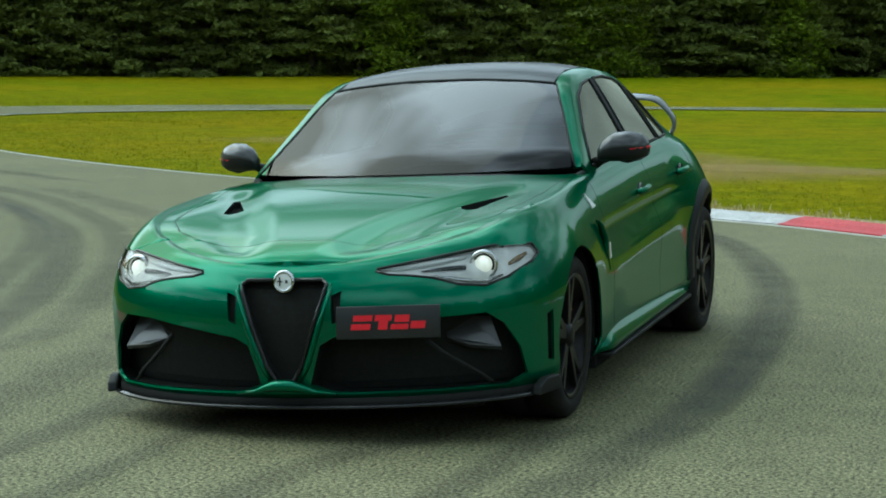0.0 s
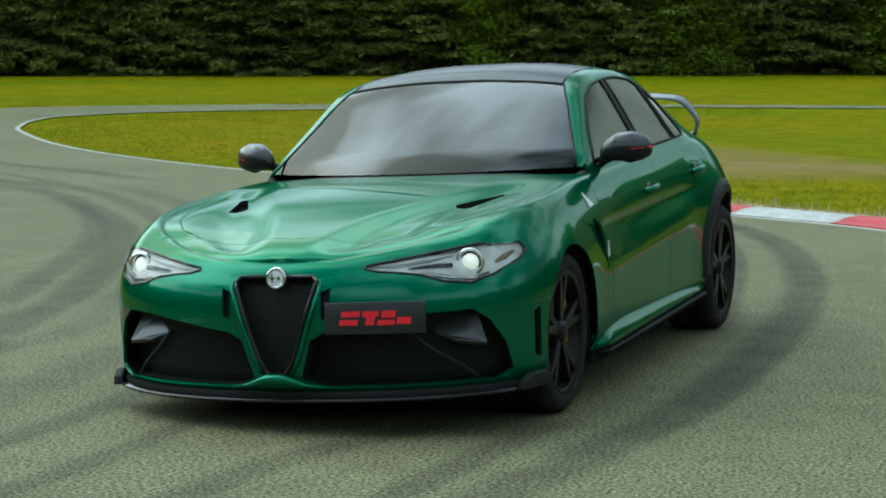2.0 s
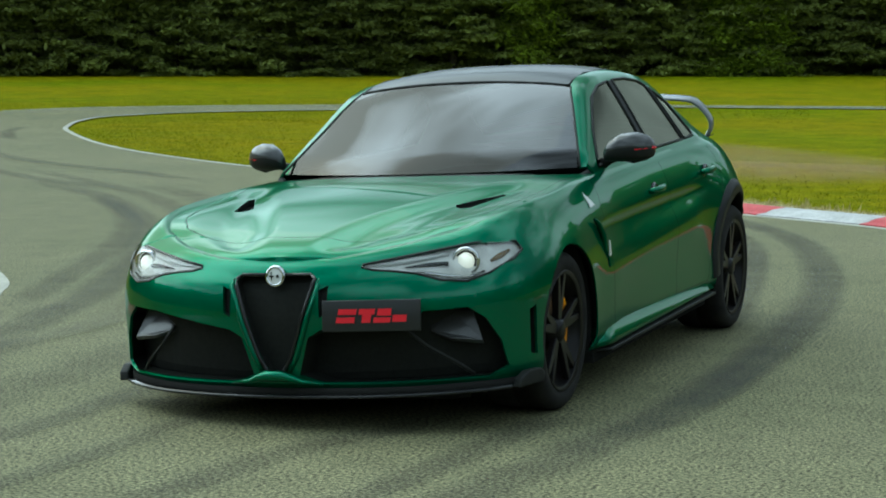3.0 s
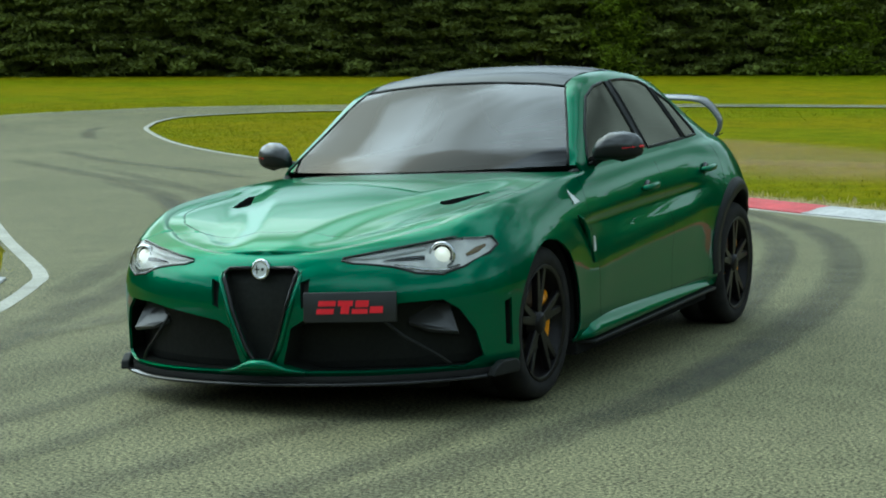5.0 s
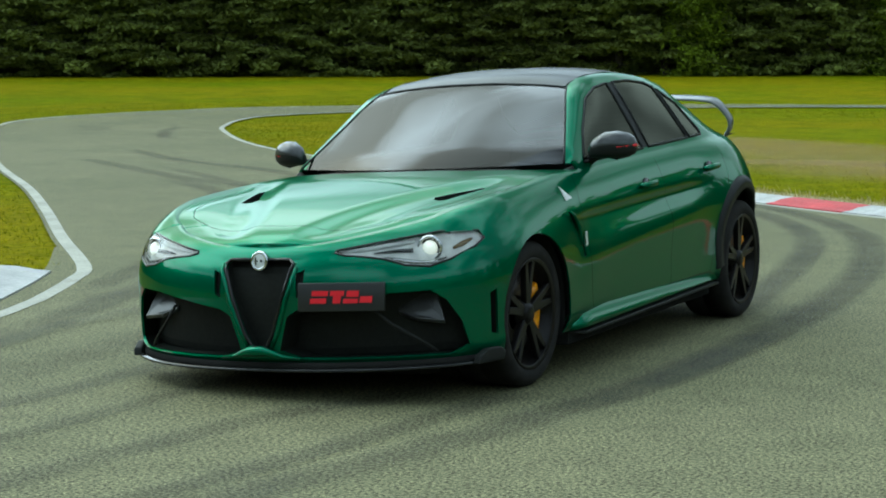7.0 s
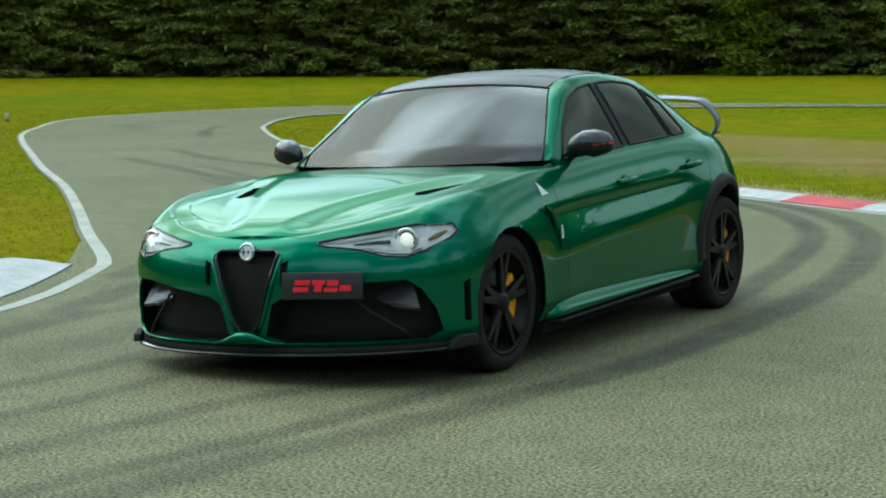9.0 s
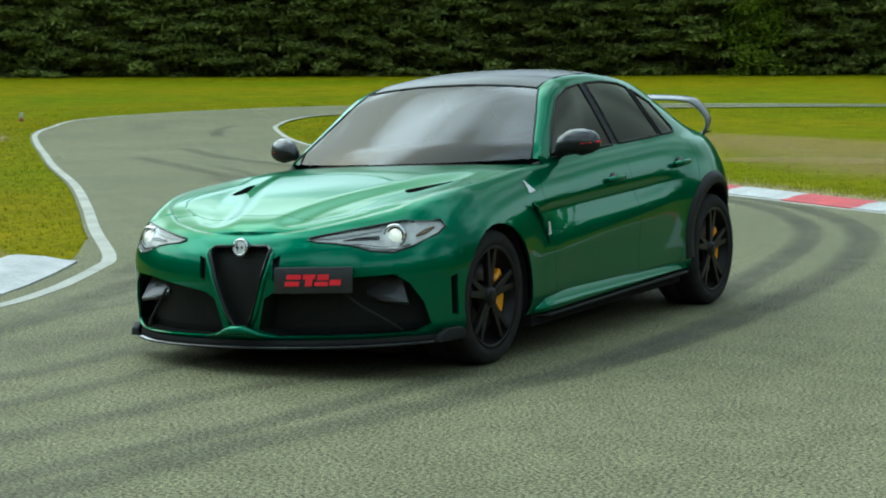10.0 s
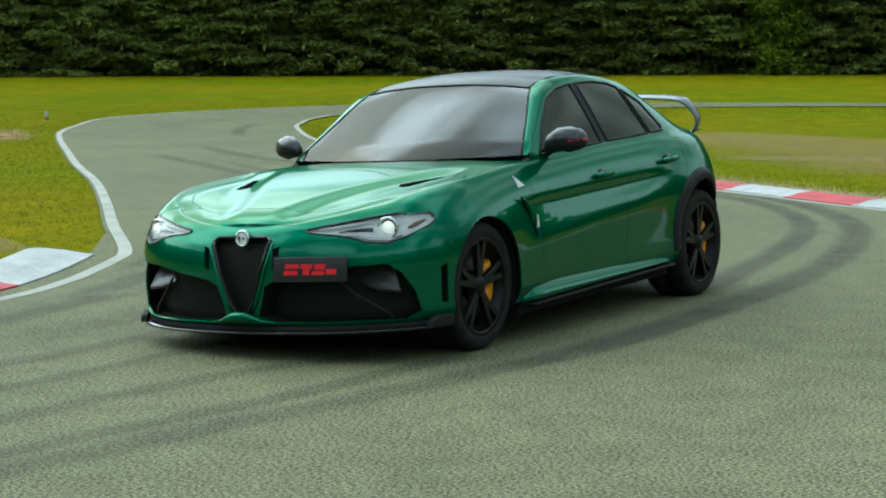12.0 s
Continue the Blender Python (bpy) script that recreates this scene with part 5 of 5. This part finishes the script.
        for f in bm.faces:
            f.material_index = 1 if f.calc_center_median().z < 1.030 else 0
        mi = part("wing_mirror", bm, CARBON, CAR, "carbon-fibre mirror cap over a black shell", at=LEAN, mats=(BLACK,))
        bm = bmesh.new()
        tube(bm, [Vector((s * x, y, z)) for x, y, z in ((0.78, 1.03, 0.965), (0.82, 1.02, 0.985), (0.88, 1.01, 1.005), (0.95, 1.005, 0.990), (1.01, 1.02, 0.995))], (0.03, 0.024, 0.02, 0.022, 0.012), False, 8)
        part("mirror_foot", bm, BLACK, mi, "black mirror foot")
        bm = bmesh.new()
        tube(bm, [Vector((s * x, y, z)) for x, y, z in ((0.97, 0.944, 1.036), (1.01, 0.975, 1.038), (1.042, 1.02, 1.039), (1.046, 1.045, 1.039))], (0.004, 0.007, 0.007, 0.004), False, 6)
        part("mirror_indicator", bm, RED, mi, "thin red indicator strip")


side_trim()


def rear_wing():
    wing = None
    bm = bmesh.new()
    prev = None
    path = [(-0.69, 0.970, 0.0), (-0.725, 1.020, 0.01), (-0.725, 1.065, 0.01), (-0.695, 1.115, 0.02), (-0.655, 1.165, 0.05), (-0.60, 1.198, 0.09), (-0.3, 1.218, 0.12), (0, 1.222, 0.125)]
    path = [(x + 0.02, z, c) for x, z, c in path[:-1]] + path[-1:]
    path = path + [(-x, z, c) for x, z, c in path[-2::-1]]
    # round the corners of the arch
    for _ in range(2):
        soft_path = [path[0]]
        for p, q in zip(path, path[1:]):
            soft_path += [tuple(0.75 * i + 0.25 * j for i, j in zip(p, q)), tuple(0.25 * i + 0.75 * j for i, j in zip(p, q))]
        path = soft_path + [path[-1]]
    for k, (x, z, c) in enumerate(path):
        a = path[max(k - 1, 0)]
        b = path[min(k + 1, len(path) - 1)]
        n = Vector((-(b[1] - a[1]), 0, b[0] - a[0])).normalized()
        chord = 0.07 + c
        mid = 3.45 - 0.2 * c
        row = []
        for u, t in ((-0.5, 0.0), (-0.35, 0.010), (0.0, 0.014), (0.5, 0.006), (0.5, -0.004), (0.0, -0.010), (-0.35, -0.009)):
            row.append(bm.verts.new(Vector((x, mid + u * chord, z + u * chord * 0.12)) + n * t))
        if prev:
            for q in range(7):
                bm.faces.new((prev[q], prev[(q + 1) % 7], row[(q + 1) % 7], row[q]))
        else:
            bm.faces.new(row)
        prev = row
    bm.faces.new(prev)
    bmesh.ops.recalc_face_normals(bm, faces=bm.faces[:])
    wing = part("rear_wing", bm, WING, CAR, "glossy grey carbon-fibre rear wing", at=LEAN)
    for s in (1, -1):
        bm = bmesh.new()
        pts = [Vector((s * 0.715, 3.42, 0.985)), Vector((s * 0.715, 3.50, 0.985)), Vector((s * 0.62, 3.51, 0.955)), Vector((s * 0.62, 3.38, 0.955))]
        box_mesh(bm, pts, [p + Vector((-0.02 * s, 0, -0.01)) for p in pts])
        part("wing_foot", bevelled(bm, 0.003), BLACK, wing, "black wing foot")


rear_wing()


def tail_lamps():
    for s in (1, -1):
        bm = bmesh.new()
        prev = None
        for i in range(ring_at(3.52), len(RING) - 4):
            row = []
            for o, z in ((0.003, 0.79), (0.012, 0.83), (0.003, 0.87), (-0.02, 0.87), (-0.02, 0.79)):
                v = (z - RING[i][2]) / (RING[i][3] - RING[i][2])
                q = skin(i, v)
                row.append(bm.verts.new((s * (q.x + RING_N[i][0] * o), q.y + RING_N[i][1] * o, z)))
            if prev:
                for q in range(5):
                    bm.faces.new((prev[q], prev[(q + 1) % 5], row[(q + 1) % 5], row[q]))
            else:
                bm.faces.new(row)
            prev = row
        bm.faces.new(prev)
        bmesh.ops.recalc_face_normals(bm, faces=bm.faces[:])
        part("tail_lamp", bm, RED, CAR, "red tail lamp", at=LEAN)


tail_lamps()


def floor_pan():
    bm = bmesh.new()
    pts = [Vector((x, y, 0.13)) for x, y in ((-0.60, -0.52), (0.60, -0.52), (0.66, -0.46), (0.62, -0.40), (0.62, 0.38), (0.90, 0.42), (0.90, 2.4), (0.62, 2.42), (0.62, 3.25), (0.6, 3.5), (-0.6, 3.5), (-0.62, 3.25),
                                        (-0.62, 2.42), (-0.90, 2.4), (-0.90, 0.42), (-0.62, 0.38), (-0.62, -0.40), (-0.66, -0.46))]
    box_mesh(bm, pts, [p + Vector((0, 0, 0.06)) for p in pts])
    part("floor_pan", bm, INSIDE, CAR, at=LEAN, smooth=False)
    for y in (0.46, 2.30):
        bm = bmesh.new()
        pts = [Vector((x, y, z)) for x, z in ((-0.90, 0.19), (0.90, 0.19), (0.905, 0.72), (0.80, 0.80), (-0.80, 0.80), (-0.905, 0.72))]
        box_mesh(bm, pts, [p + Vector((0, 0.03, 0)) for p in pts])
        part("bulkhead", bm, INSIDE, CAR, at=LEAN, smooth=False)
    bm = bmesh.new()
    pts = [Vector((x, 3.28, z)) for x, z in ((-0.72, 0.25), (0.72, 0.25), (0.78, 0.60), (0.70, 0.94), (-0.70, 0.94), (-0.78, 0.60))]
    box_mesh(bm, pts, [p + Vector((0, 0.03, 0)) for p in pts])
    part("boot_wall", bm, INSIDE, CAR, at=LEAN, smooth=False)
    bm = bmesh.new()
    pts = [Vector((x, y, 0.82)) for x, y in ((-0.80, 0.95), (0.80, 0.95), (0.80, 3.25), (-0.80, 3.25))]
    box_mesh(bm, pts, [p + Vector((0, 0, 0.03)) for p in pts])
    part("cabin_floor", bevelled(bm, 0.01), INSIDE, CAR, "dark cabin seen through tinted glass", at=LEAN, smooth=False)


floor_pan()


def wheel(x, y, r, width):
    """One wheel on the car's left side (or mirrored), hub at (x, y, r)."""
    s = 1 if x > 0 else -1
    hub = Vector((0, 0, 0))
    ax = Vector((s, 0, 0))
    bm = bmesh.new()
    rr = r - 0.085
    lathe(bm, hub, ax, [(0.0, rr - 0.012), (0.010, rr + 0.004), (0.004, rr + 0.006), (-0.02, rr - 0.004), (-0.05, rr - 0.03), (-width + 0.02, rr - 0.035), (-width + 0.005, rr + 0.004), (-width, rr - 0.01)], 40)
    w = part("wheel", bm, RIM, CAR, "dark multi-spoke wheel", at=Matrix.Translation((x, y, r)))
    bm = bmesh.new()
    lathe(bm, hub, ax, [(0.0, rr), (0.012, rr + 0.018), (0.014, r - 0.045), (0.008, r - 0.022), (-0.010, r - 0.006), (-0.03, r), (-width / 2 - 0.004, r), (-width / 2, r - 0.006), (-width / 2 + 0.004 - 0.008, r), (-width + 0.03, r),
                        (-width + 0.010, r - 0.006), (-width - 0.010, r - 0.025), (-width - 0.012, rr + 0.02), (-width, rr)], 48)
    part("tyre", bm, RUBBER, w, "worn black tyre")
    for k in range(5):
        bm = bmesh.new()
        for off in (-0.16, 0.16):
            a0 = 2 * math.pi * k / 5 + 0.31
            a1 = a0 + off
            d0, d1 = Vector((0, math.cos(a0), math.sin(a0))), Vector((0, math.cos(a1), math.sin(a1)))
            t0, t1 = ax.cross(d0), ax.cross(d1)
            i0, i1 = d0 * 0.045 - ax * 0.012, d1 * (rr - 0.006) - ax * 0.004
            A = [i0 + t0 * 0.022, i0 - t0 * 0.022, i0 - t0 * 0.022 - ax * 0.03, i0 + t0 * 0.022 - ax * 0.03]
            B = [i1 + t1 * 0.013, i1 - t1 * 0.013, i1 - t1 * 0.013 - ax * 0.03, i1 + t1 * 0.013 - ax * 0.03]
            box_mesh(bm, A, B)
        part("spoke", bevelled(bm, 0.003, 1), RIM, w, smooth=False)
    bm = bmesh.new()
    lathe(bm, hub, ax, [(0.004, 0.001), (0.004, 0.03), (-0.004, 0.045), (-0.03, 0.062), (-0.05, 0.07)], 20)
    part("hub_cap", bm, RIM, w)
    bm = bmesh.new()
    lathe(bm, hub, ax, [(-0.075, 0.08), (-0.075, 0.19), (-0.10, 0.19), (-0.10, 0.08)], 36)
    part("brake_disc", bm, DISC, w, "grey brake disc")
    bm = bmesh.new()
    prev = None
    for k in range(9):
        a = radians(-36 + 72 * k / 8)
        row = []
        for rad, o in ((0.125, -0.045), (0.20, -0.045), (0.212, -0.055), (0.212, -0.115), (0.125, -0.115)):
            row.append(bm.verts.new(ax * o + Vector((0, math.cos(a), math.sin(a))) * rad))
        if prev:
            for q in range(5):
                bm.faces.new((prev[q], prev[(q + 1) % 5], row[(q + 1) % 5], row[q]))
        else:
            bm.faces.new(row)
        prev = row
    bm.faces.new(prev)
    bmesh.ops.recalc_face_normals(bm, faces=bm.faces[:])
    part("brake_caliper", bm, CALIPER, w, "orange-yellow brake caliper")
    return w


for wheel_x, wheel_y, wheel_r in ((0.905, 0, 0.335), (-0.905, 0, 0.335), (0.955, 2.82, 0.340), (-0.955, 2.82, 0.340)):
    wheel(wheel_x, wheel_y, wheel_r, 0.265)
